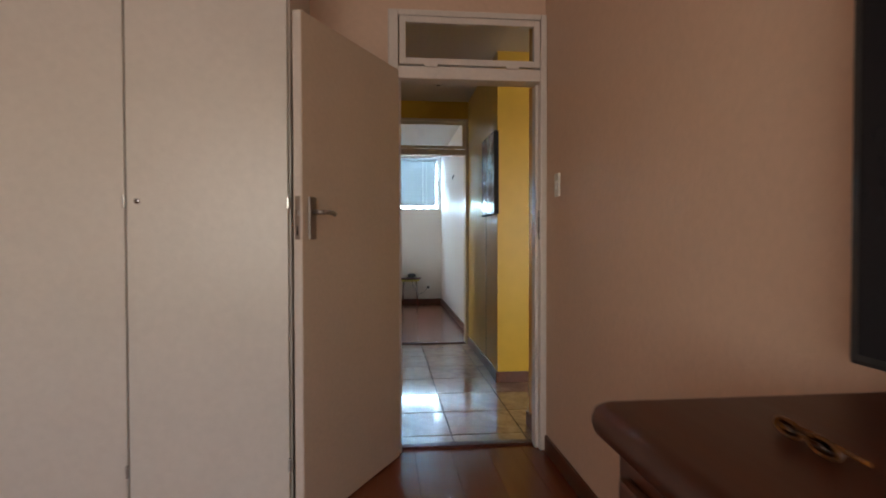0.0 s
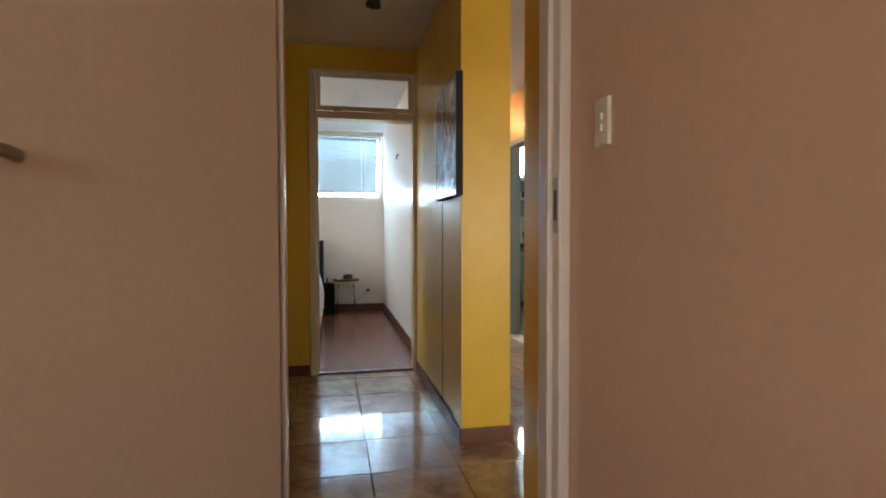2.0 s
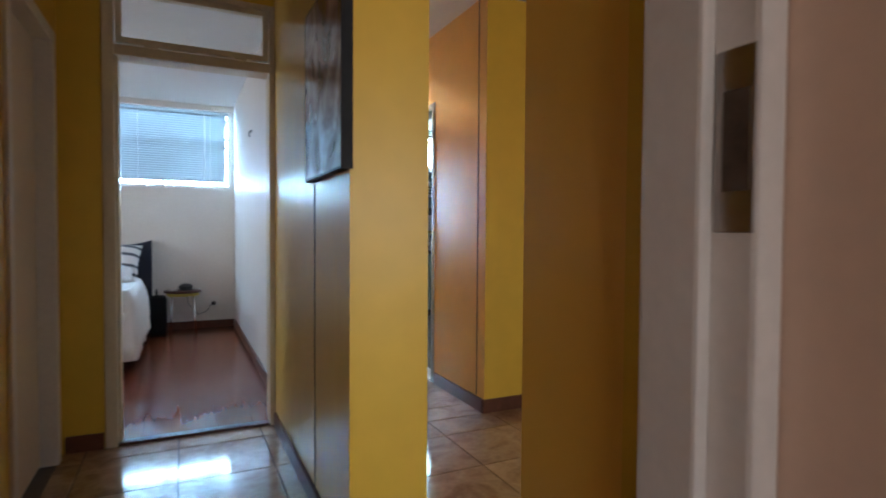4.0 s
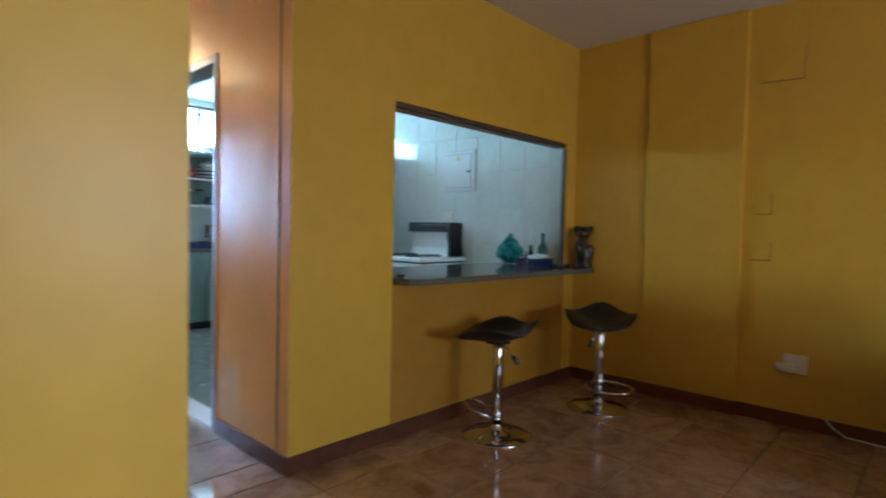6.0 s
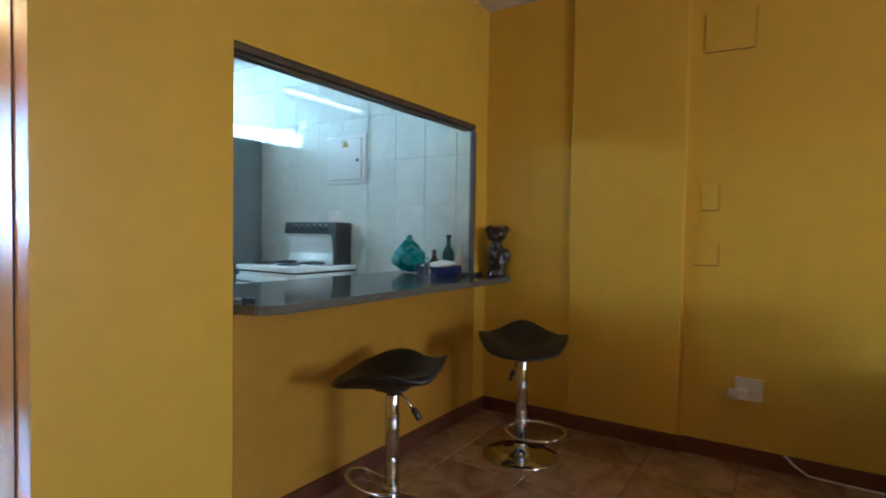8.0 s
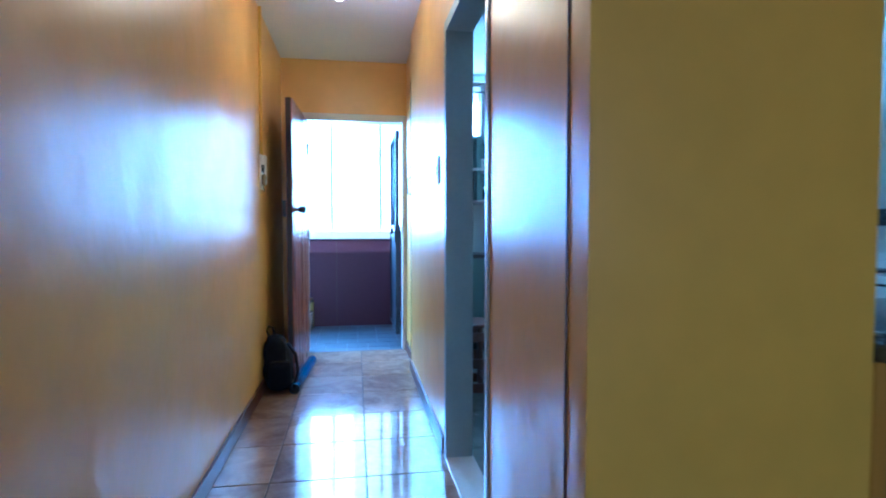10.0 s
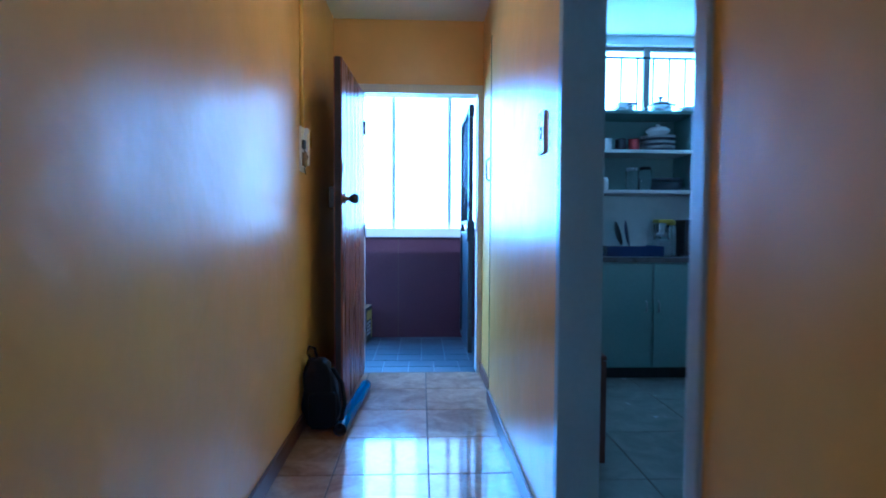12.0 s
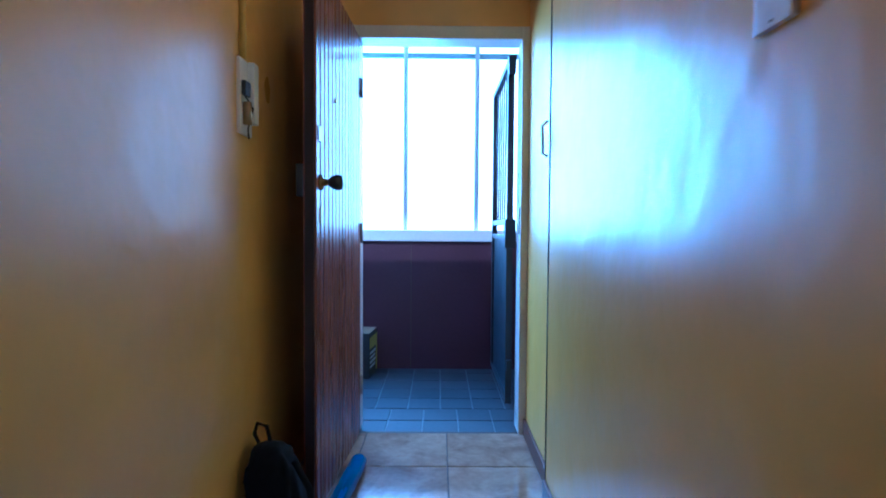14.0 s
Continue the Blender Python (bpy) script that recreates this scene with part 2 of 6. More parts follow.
NAVY = mat("navy_upholstery", (0.018, 0.022, 0.042), 0.75, var=0.2, scale=8, fine=220, bump=0.2)
LINEN = mat("white_bed_linen", (0.72, 0.66, 0.62), 0.85, var=0.06, scale=5, fine=160, bump=0.15)
STRIPE = mat("dark_grey_stripe", (0.09, 0.09, 0.10), 0.85, var=0.1, scale=5, fine=160, bump=0.1)
FABRIC = mat("black_nylon_fabric", (0.006, 0.006, 0.009), 0.85, var=0.3, scale=10, fine=240, bump=0.3, spec=0.2)
WHITEP = mat("white_plastic", (0.78, 0.75, 0.70), 0.35, var=0.04, scale=9)
ENAMEL = mat("white_stove_enamel", (0.80, 0.80, 0.78), 0.20, var=0.03, scale=6)
FRIDGE = mat("grey_fridge_paint", (0.17, 0.20, 0.22), 0.35, var=0.06, scale=3)
GRANITE = mat("polished_grey_granite", (0.12, 0.115, 0.105), 0.10, var=0.25, scale=30, fine=220, bump=0.0, rvar=0.04)
CABGREEN = mat("pale_mint_cabinet_paint", (0.23, 0.30, 0.255), 0.36, var=0.05, scale=3, fine=50)
WORKTOP = mat("dark_laminate_worktop", (0.10, 0.085, 0.075), 0.30, var=0.2, scale=14, fine=120)
def thin_slat(name, col, through):
    """Thin pale strip that lets some daylight through."""
    m = mat(name, col, 0.40, var=0.05, scale=5)
    n, l = m.node_tree.nodes, m.node_tree.links
    t, mix = n.new("ShaderNodeBsdfTranslucent"), n.new("ShaderNodeMixShader")
    t.inputs["Color"].default_value = (*col, 1)
    mix.inputs["Fac"].default_value = through
    l.new(n["Principled BSDF"].outputs["BSDF"], mix.inputs[1])
    l.new(t.outputs["BSDF"], mix.inputs[2])
    l.new(mix.outputs["Shader"], n["Material Output"].inputs["Surface"])
    return m


BLIND = thin_slat("pale_grey_blind_slat", (0.36, 0.38, 0.38), 0.06)
PLUM = mat("plum_red_wall_paint", (0.060, 0.016, 0.026), 0.55, var=0.12, scale=2, fine=40, bump=0.1)
BLUETUBE = mat("blue_plastic_tube", (0.012, 0.10, 0.22), 0.16, var=0.08, scale=8)
CARD = mat("black_printed_card", (0.03, 0.03, 0.03), 0.5, var=0.2)
YELCARD = mat("yellow_printed_card", (0.62, 0.50, 0.08), 0.5, var=0.1)
TEAL = mat("teal_plastic_bag", (0.012, 0.20, 0.21), 0.28, var=0.2, scale=14, fine=60, bump=0.4)
EBONY = mat("dark_carved_wood", (0.030, 0.016, 0.011), 0.28, var=0.25, scale=12, fine=90, bump=0.2)
PAPER = mat("white_paper", (0.78, 0.78, 0.76), 0.7, var=0.03)
BLUEP = mat("blue_plastic", (0.008, 0.018, 0.085), 0.3, var=0.1)
GREENG = mat("green_bottle_plastic", (0.11, 0.20, 0.05), 0.2, var=0.1)
TORT = mat("tortoiseshell_acetate", (0.085, 0.027, 0.0045), 0.18, var=0.95, scale=60, fine=160, bump=0.0)
SCREEN = mat("black_tv_screen", (0.006, 0.006, 0.010), 0.14, var=0.1, spec=0.2)
GLASS = glass("clear_glass")
FROSTED = glass("frosted_glass", (0.93, 0.96, 1.0), 0.45)
BOTTLE = glass("dark_green_bottle_glass", (0.10, 0.22, 0.19), 0.08)
SILVER = mat("aluminium_pot", (0.62, 0.63, 0.64), 0.28, 1.0, var=0.1)


# ---- mesh helpers ----
def box(bm, x0, x1, y0, y1, z0, z1, bevel=0.0, index=0):
    vs = [bm.verts.new((x, y, z)) for x in (x0, x1) for y in (y0, y1) for z in (z0, z1)]
    quads = ((0, 1, 3, 2), (4, 6, 7, 5), (0, 4, 5, 1), (2, 3, 7, 6), (0, 2, 6, 4), (1, 5, 7, 3))
    fs = [bm.faces.new([vs[i] for i in q]) for q in quads]
    for f in fs:
        f.material_index = index
    if bevel:
        es = list({e for f in fs for e in f.edges})
        bmesh.ops.bevel(bm, geom=es, offset=bevel, segments=2, affect="EDGES", profile=0.6)
    return bm


def boxm(x0, x1, y0, y1, z0, z1, bevel=0.0):
    return box(bmesh.new(), x0, x1, y0, y1, z0, z1, bevel)


def lathe(bm, profile, n=24, at=(0, 0, 0), close=True):
    """Turns a profile of (radius, height) round the upright axis."""
    rings = []
    for r, z in profile:
        rings.append([bm.verts.new((at[0] + r * math.cos(2 * math.pi * i / n), at[1] + r * math.sin(2 * math.pi * i / n), at[2] + z)) for i in range(n)])
    for a, b in zip(rings, rings[1:]):
        for i in range(n):
            bm.faces.new((a[i], a[(i + 1) % n], b[(i + 1) % n], b[i]))
    if close:
        bm.faces.new(rings[0][::-1])
        bm.faces.new(rings[-1])
    for f in bm.faces:
        f.smooth = True
    return bm


def tube(bm, pts, r, n=10):
    """A round bar through the points."""
    pts = [Vector(p) for p in pts]
    rings = []
    for i, p in enumerate(pts):
        d = (pts[min(i + 1, len(pts) - 1)] - pts[max(i - 1, 0)]).normalized()
        u = d.orthogonal().normalized() if i == 0 else (rings[-1][1] - d * rings[-1][1].dot(d)).normalized()
        v = d.cross(u)
        rings.append(([bm.verts.new(p + r * (math.cos(2 * math.pi * k / n) * u + math.sin(2 * math.pi * k / n) * v)) for k in range(n)], u))
    for (a, _), (b, _) in zip(rings, rings[1:]):
        for k in range(n):
            bm.faces.new((a[k], a[(k + 1) % n], b[(k + 1) % n], b[k])).smooth = True
    bm.faces.new(rings[0][0][::-1])
    bm.faces.new(rings[-1][0])
    return bm


def ball(bm, c, r, scale=(1, 1, 1), seg=16):
    m = Matrix.Translation(c) @ Matrix.Diagonal((*scale, 1))
    geo = bmesh.ops.create_uvsphere(bm, u_segments=seg, v_segments=max(6, seg // 2), radius=r, matrix=m)
    for v in geo["verts"]:
        for f in v.link_faces:
            f.smooth = True
    return bm


def mesh_of(name, bm, mats):
    me = bpy.data.meshes.new(name)
    bmesh.ops.recalc_face_normals(bm, faces=bm.faces)
    bm.to_mesh(me)
    bm.free()
    for m in mats if isinstance(mats, (list, tuple)) else [mats]:
        me.materials.append(m)
    return me


def part(name, bm, material, parent, label="", m=None):
    ob = new(name, mesh_of(name, bm, material))
    ob.parent = parent
    if m is not None:
        ob.matrix_basis = m
    return tagged(ob, label)


def thing(name, label, category, at=(0, 0, 0), turn=0, group=""):
    ob = new(name)
    ob.empty_display_size = 0.1
    ob.matrix_basis = pose(*at, 0, 0, turn)
    return tagged(ob, label, category, group)


def solid(name, bm, material, label, category, group="", kind="", m=None):
    ob = new(name, mesh_of(name, bm, material))
    if m is not None:
        ob.matrix_basis = m
    return tagged(ob, label, category, group, kind)


def wall(name, axis, u0, u1, w0, w1, z0, z1, holes, mats, label):
    """A wall along an axis, w0 to w1 thick, with openings (u0, u1, z0, z1) through it. mats: the face at w0, the face at w1, the ends and reveals."""
    us = sorted({u0, u1, *[h[0] for h in holes], *[h[1] for h in holes]})
    zs = sorted({z0, z1, *[h[2] for h in holes], *[h[3] for h in holes]})
    us, zs = [u for u in us if u0 <= u <= u1], [z for z in zs if z0 <= z <= z1]

    def full(i, k):
        if not (0 <= i < len(us) - 1 and 0 <= k < len(zs) - 1):
            return False
        cu, cz = (us[i] + us[i + 1]) / 2, (zs[k] + zs[k + 1]) / 2
        return not any(h[0] < cu < h[1] and h[2] < cz < h[3] for h in holes)
    bm = bmesh.new()
    put = (lambda u, w, z: bm.verts.new((u, w, z))) if axis == "x" else (lambda u, w, z: bm.verts.new((w, u, z)))

    def quad(index, *c):
        bm.faces.new([put(*k) for k in c]).material_index = index
    for i in range(len(us) - 1):
        for k in range(len(zs) - 1):
            if not full(i, k):
                continue
            a, b, c, d = us[i], us[i + 1], zs[k], zs[k + 1]
            quad(0, (a, w0, c), (b, w0, c), (b, w0, d), (a, w0, d))
            quad(1, (a, w1, c), (b, w1, c), (b, w1, d), (a, w1, d))
            for di, dk, q in ((-1, 0, ((a, w0, c), (a, w1, c), (a, w1, d), (a, w0, d))), (1, 0, ((b, w0, c), (b, w1, c), (b, w1, d), (b, w0, d))), (0, -1, ((a, w0, c), (b, w0, c), (b, w1, c), (a, w1, c))), (0, 1, ((a, w0, d), (b, w0, d), (b, w1, d), (a, w1, d)))):
                if not full(i + di, k + dk):
                    quad(2, *q)
    bmesh.ops.remove_doubles(bm, verts=bm.verts, dist=0.0005)
    return solid(name, bm, mats, label, "wall", kind="structure")


def slab(name, x0, x1, y0, y1, z0, z1, material, label, category):
    return solid(name, boxm(x0, x1, y0, y1, z0, z1), material, label, category, kind="structure")


def skirting(x0, x1, y0, y1, h=0.085):
    return solid("baseboard", boxm(x0, x1, y0, y1, 0.0, h, 0.004), SKIRT, "brown wooden skirting board along the foot of the wall", "baseboard", kind="structure")


H = 2.597

# ---- structure ----
slab("floor_bedroom", -2.2, 1.64, -1.75, 3.80, -0.12, -0.010, GROUT, "red-brown laminate plank floor in the bedroom", "floor")
floor_hall = slab("floor_hall", 0.35, 1.80, 3.80, 6.70, -0.12, -0.004, GROUT, "brown glazed tile floor of the hall", "floor")
floor_lounge = slab("floor_lounge", 1.80, 5.35, 0.05, 6.36, -0.12, -0.004, GROUT, "brown glazed tile floor of the lounge", "floor")
floor_passage = slab("floor_passage", 1.66, 2.81, 6.36, 10.33, -0.12, -0.004, GROUT, "glossy brown tile floor of the entrance passage", "floor")
floor_kitchen = slab("floor_kitchen", 2.81, 5.35, 6.36, 10.60, -0.12, -0.004, GROUT, "cream tile floor of the kitchen", "floor")
floor_bedroom_2 = slab("floor_bedroom_2", -2.3, 1.66, 6.70, 10.33, -0.12, -0.010, GROUT, "polished red-brown laminate floor in the second bedroom", "floor")
floor_gallery = slab("floor_gallery", -2.4, 9.0, 10.33, 11.76, -0.12, -0.024, GROUTL, "dark slate tiles on the outside gallery", "floor")
slab("ceiling_inside", -2.35, 5.45, -1.75, 10.42, H, H + 0.12, CEIL, "flat white painted ceiling", "ceiling")
slab("ceiling_kitchen_end", 2.81, 5.45, 10.42, 10.66, H + 0.002, H + 0.12, CEIL, "flat white painted ceiling", "ceiling")
slab("ceiling_gallery", -2.4, 9.0, 10.68, 12.2, 2.70, 2.82, CEIL, "concrete slab over the gallery", "ceiling")

wall("wall_bedroom_north", "x", -2.2, 1.512, 3.69, 3.83, 0, H, [(0.69, 1.500, -1, 2.306)], [CREAM, YELLOW, YELLOW], "pale peach wall round the bedroom door")
wall("wall_bedroom_east", "y", -1.75, 3.84, 1.512, 1.72, 0, H, [], [CREAM, YELLOW, YELLOW], "plain pale peach bedroom wall")
# Hall face and ends take the orange-tan paint to show yellow in shade.
wall("wall_hall_stub", "y", 3.84, 4.06, 1.52, 1.72, 0, H, [], [PASSAGE, YELLOW, PASSAGE], "short yellow wall end between hall and lounge, its shaded faces coloured orange-tan")
wall("wall_bedroom_west", "y", -1.75, 3.84, -2.30, -2.20, 0, H, [], [CREAM, CREAM, CREAM], "plain pale peach bedroom wall")
wall("wall_bedroom_south", "x", -2.3, 1.72, -1.87, -1.75, 0, H, [(-1.6, 0.6, 0.9, 2.1)], [CREAM, CREAM, CREAM], "bedroom wall with a window")
wall("wall_hall_west", "y", 3.84, 6.64, 0.38, 0.50, 0, H, [(5.74, 6.54, -1, 2.06)], [YELLOW, YELLOW, YELLOW], "yellow hall wall with a side door")
wall("wall_second_bedroom_south", "x", -2.3, 1.54, 6.64, 6.75, 0, H, [(0.69, 1.54, -1, 2.41)], [YELLOW, BED2, FRAMEC], "yellow wall round the second bedroom door")
wall("wall_hall_east", "y", 5.24, 6.75, 1.54, 1.69, 0, H, [], [HALLGLOSS, PASSAGE, YELLOW], "glossy yellow wall with a vertical panel joint")
wall("wall_pier", "y", 5.04, 5.24, 1.53, 1.80, 0, H, [], [HALLGLOSS, YELLOW, YELLOW], "end of the yellow wall between hall and passage")
wall("wall_partition", "y", 6.75, 10.42, 1.62, 1.69, 0, H, [], [BED2, PASSAGE, PASSAGE], "glossy tan wall along the entrance passage")
# The opening in this wall is added, out of view, behind the fill lamp.
wall("wall_second_bedroom_west", "y", 6.64, 10.42, -2.40, -2.30, 0, H, [(7.7, 9.3, 1.0, 2.2)], [BED2, BED2, BED2], "off-white bedroom wall")
wall("wall_second_bedroom_north", "x", -2.3, 1.62, 10.30, 10.42, 0, H, [(-0.45, 1.59, 1.63, 2.53)], [BED2, PLUM, WHITE], "off-white bedroom wall with a high window")
wall("wall_front", "x", 1.69, 2.79, 10.30, 10.42, 0, H, [(1.86, 2.79, -1, 2.13)], [PASSAGE, PLUM, WHITE], "tan wall above the front door")
wall("wall_kitchen_west", "y", 6.30, 9.595, 2.755, 2.875, 0, H, [(7.06, 7.93, -1, 2.09)], [PASSAGE, KWALL, YELLOW], "glossy tan wall with the kitchen doorway")
wall("wall_kitchen_west_recess", "y", 9.595, 10.66, 2.785, 2.875, 0, H, [], [PASSAGE, KWALL, PASSAGE], "pale tan cover board beside the front door")
wall("wall_kitchen_south", "x", 2.875, 5.30, 6.30, 6.42, 0, H, [(3.38, 5.288, 0.84, 1.84)], [YELLOW, KWALL, WORN], "yellow wall with a serving hatch into the kitchen")
wall_east = wall("wall_east", "y", 0.05, 10.66, 5.30, 5.44, 0, H, [], [YELLOW, YELLOW, YELLOW], "yellow end wall of the lounge")
wall("wall_kitchen_north", "x", 2.875, 5.30, 10.54, 10.66, 0, H, [(2.98, 5.24, 1.95, 2.53)], [WTILE, PLUM, WHITE], "kitchen wall with a high strip window")
wall("wall_lounge_south", "x", 1.72, 5.44, -0.07, 0.05, 0, H, [(1.95, 4.45, 0.8, 2.1)], [YELLOW, YELLOW, WHITE], "unseen yellow lounge wall with an added window")
wall("wall_gallery_parapet", "x", -2.4, 9.0, 11.70, 11.84, -0.12, 0.985, [], [PLUM, PLUM, PLUM], "plum-red painted parapet of the gallery")
slab("wall_gallery_west", -2.52, -2.40, 10.42, 11.84, -0.12, 2.70, PLUM, "plum-red end wall of the gallery", "wall")
slab("wall_gallery_south", 5.44, 9.0, 10.54, 10.66, -0.12, 2.70, PLUM, "plum-red outside wall along the gallery", "wall")
slab("wall_gallery_east", 9.0, 9.12, 10.54, 11.84, -0.12, 2.70, PLUM, "plum-red end wall of the gallery", "wall")

# shallow pilaster steps on the lounge wall
solid("trim_pilaster", boxm(5.272, 5.305, 5.09, 5.72, 0.085, H - 0.001, 0.007), YELLOW, "shallow yellow pilaster on the lounge wall", "trim", kind="structure")
# Thin panel below the hatch, evenly coloured darker than the yellow wall.
slab("wall_under_hatch", 3.381, 5.149, 6.2955, 6.3005, 0.086, 0.848, UNDERHATCH, "darker orange-brown panel on the wall under the serving hatch", "wall")
slab("wall_hatch_cheek", 5.150, 5.2995, 6.3005, 6.318, 0.887, 1.8395, YELLOW, "thin yellow board closing the end of the hatch", "wall")
slab("trim_alcove", 5.297, 5.30, 5.72, 6.30, 0.085, H, YELLOW, "recessed yellow strip of wall beside the hatch", "trim")

# skirting boards
skirting(1.497, 1.512, 1.0, 3.655)
skirting(0.29, 0.665, 3.675, 3.69)
skirting(0.50, 0.515, 3.85, 5.67)
skirting(0.515, 0.685, 6.625, 6.64)
skirting(1.525, 1.54, 5.24, 6.60)
skirting(1.515, 1.53, 5.025, 5.24)
skirting(1.53, 1.815, 5.025, 5.04)
skirting(1.69, 1.705, 5.25, 9.3)
skirting(1.505, 1.52, 3.86, 4.07)
skirting(1.52, 1.72, 4.06, 4.075)
skirting(2.74, 2.755, 6.301, 7.03)
skirting(2.74, 2.755, 7.96, 9.585)
skirting(2.77, 2.785, 9.600, 10.285)
skirting(2.876, 5.285, 6.285, 6.30)
skirting(2.742, 2.876, 6.285, 6.30)
skirting(5.285, 5.30, 0.06, 5.085)
skirting(5.257, 5.285, 5.080, 5.725)
skirting(5.277, 5.292, 5.72, 6.285)
skirting(1.605, 1.62, 6.76, 10.29)
skirting(0.70, 1.605, 10.285, 10.30)


def door_frame(name, x0, x1, y0, y1, zt, ztop, material, label, lite=None, j=0.055, lintel=0.055, jr=None):
    """A pressed steel frame across an opening along x; with a fanlight where lite is given."""
    jr = jr or j
    e = thing(name, label, "door frame")
    e["kind"] = "structure"
    part("jamb", boxm(x0, x0 + j, y0, y1, 0, ztop, 0.006), material, e)
    part("jamb", boxm(x1 - jr, x1, y0, y1, 0, ztop, 0.006), material, e)
    part("head", boxm(x0 + j, x1 - jr, y0 + 0.001, y1 - 0.001, zt, zt + lintel, 0.006), material, e)
    part("stop", boxm(x0 + j, x0 + j + 0.014, y0 + 0.045, y1 - 0.01, 0, zt, 0.003), material, e)
    if lite:
        part("top_rail", boxm(x0 + j, x1 - jr, y0 + 0.001, y1 - 0.001, ztop - 0.03, ztop, 0.004), material, e)
        a, b, c, d = x0 + j + 0.006, x1 - jr - 0.006, zt + lintel + 0.008, ztop - 0.036
        s = part("fanlight", box(box(boxm(a, a + lite, y0 - 0.006, y0 + 0.03, c, d, 0.003), b - lite, b, y0 - 0.006, y0 + 0.03, c, d, 0.003), a + lite, b - lite, y0 - 0.005, y0 + 0.029, c, c + lite, 0.003), material, e, "hinged fanlight sash")
        part("sash_rail", boxm(a + lite, b - lite, y0 - 0.005, y0 + 0.029, d - lite, d, 0.003), material, s)
        p = part("pane", boxm(a + lite - 0.004, b - lite + 0.004, y0 + 0.010, y0 + 0.014, c + lite - 0.004, d - lite + 0.004), GLASS, s, "clear glass pane")
        p.visible_shadow = False
        for k in (0.22, 0.80):
            h = a + (b - a) * k
            part("fanlight_hinge", boxm(h - 0.035, h + 0.035, y0 - 0.012, y0 - 0.002, c - 0.014, c + 0.004, 0.002), material, s)
    return e


d1 = door_frame("door_frame_1", 0.673, 1.510, 3.658, 3.775, 1.962, 2.315, WHITE, "white painted steel door frame with a fanlight above", 0.032, 0.052, 0.064, 0.035)
part("stop", boxm(1.458, 1.4755, 3.700, 3.769, 0, 1.957, 0.005), WHITE, d1)
plate = part("strike_plate", boxm(1.4725, 1.4752, 3.662, 3.6985, 1.13, 1.285, 0.001), NICKEL, d1, "worn metal strike plate with chipped paint")
part("strike_hole", boxm(1.4715, 1.4727, 3.666, 3.690, 1.165, 1.250), WORN, plate)
door_frame("door_frame_2", 0.692, 1.540, 6.622, 6.765, 2.030, 2.412, FRAMEC, "cream painted door frame with a fanlight above", 0.030, 0.055, 0.055, 0.030)
slab("threshold", 0.75, 1.509, 6.64, 6.70, -0.003, 0.012, DARKWOOD, "dark wooden threshold strip", "threshold")
slab("threshold_bedroom", 0.726, 1.457, 3.745, 3.80, -0.003, 0.012, DARKWOOD, "dark wooden threshold strip", "threshold")

# side door of the hall
sd = thing("door_frame_3", "white side door frame in the hall", "door frame")
sd["kind"] = "structure"
part("jamb", boxm(0.37, 0.515, 5.735, 5.79, 0, 2.07, 0.005), WHITE, sd)
part("jamb", boxm(0.37, 0.515, 6.49, 6.545, 0, 2.07, 0.005), WHITE, sd)
part("head", boxm(0.371, 0.514, 5.79, 6.49, 2.015, 2.07, 0.005), WHITE, sd)
part("leaf", boxm(0.40, 0.44, 5.795, 6.485, 0.008, 2.01, 0.003), DOORW, sd, "closed ivory door leaf")

# kitchen doorway lining
kf = thing("door_frame_4", "pale grey-green steel frame lining the kitchen doorway", "door frame")
kf["kind"] = "structure"
for a, b in ((7.055, 7.10), (7.89, 7.935)):
    part("jamb", boxm(2.748, 2.882, a, b, 0, 2.095, 0.005), STEELW, kf)
part("head", boxm(2.749, 2.881, 7.10, 7.89, 2.045, 2.095, 0.005), STEELW, kf)
slab("threshold_kitchen", 2.750, 2.885, 7.10, 7.89, -0.003, 0.012, WHITE, "pale threshold strip of the kitchen doorway", "threshold")

# front door frame
ff = thing("door_frame_5", "pale painted timber frame of the front door", "door frame")
ff["kind"] = "structure"
part("jamb", boxm(1.86, 1.905, 10.285, 10.43, 0, 2.13, 0.005), WHITE, ff)
part("jamb", boxm(2.745, 2.79, 10.285, 10.43, 0, 2.13, 0.005), WHITE, ff)
part("head", boxm(1.905, 2.745, 10.286, 10.429, 2.065, 2.13, 0.005), WHITE, ff)
part("latch_keeper", boxm(2.738, 2.745, 10.30, 10.33, 1.06, 1.20, 0.002), BRASS, ff, "dull metal latch keeper")


def hall_windows():
    """The glazed screen of the gallery above its parapet."""
    w = thing("window_1", "white framed glazing above the gallery parapet", "window")
    w["kind"] = "structure"
    part("window_sill", boxm(-2.4, 9.0, 11.68, 11.86, 0.985, 1.075, 0.008), WHITE, w, "pale painted sill")
    part("head_rail", boxm(-2.4, 9.0, 11.74, 11.80, 2.62, 2.70, 0.004), WHITE, w)
    part("tie_rail", boxm(-2.4, 9.0, 11.745, 11.775, 2.415, 2.455, 0.004), STEELW, w, "horizontal steel rail")
    x = 2.055 - 0.558 * 7
    while x < 9.0:
        part("mullion", boxm(x - 0.018, x + 0.018, 11.738, 11.802, 1.075, 2.62, 0.004), WHITE, w)
        x += 0.558


hall_windows()


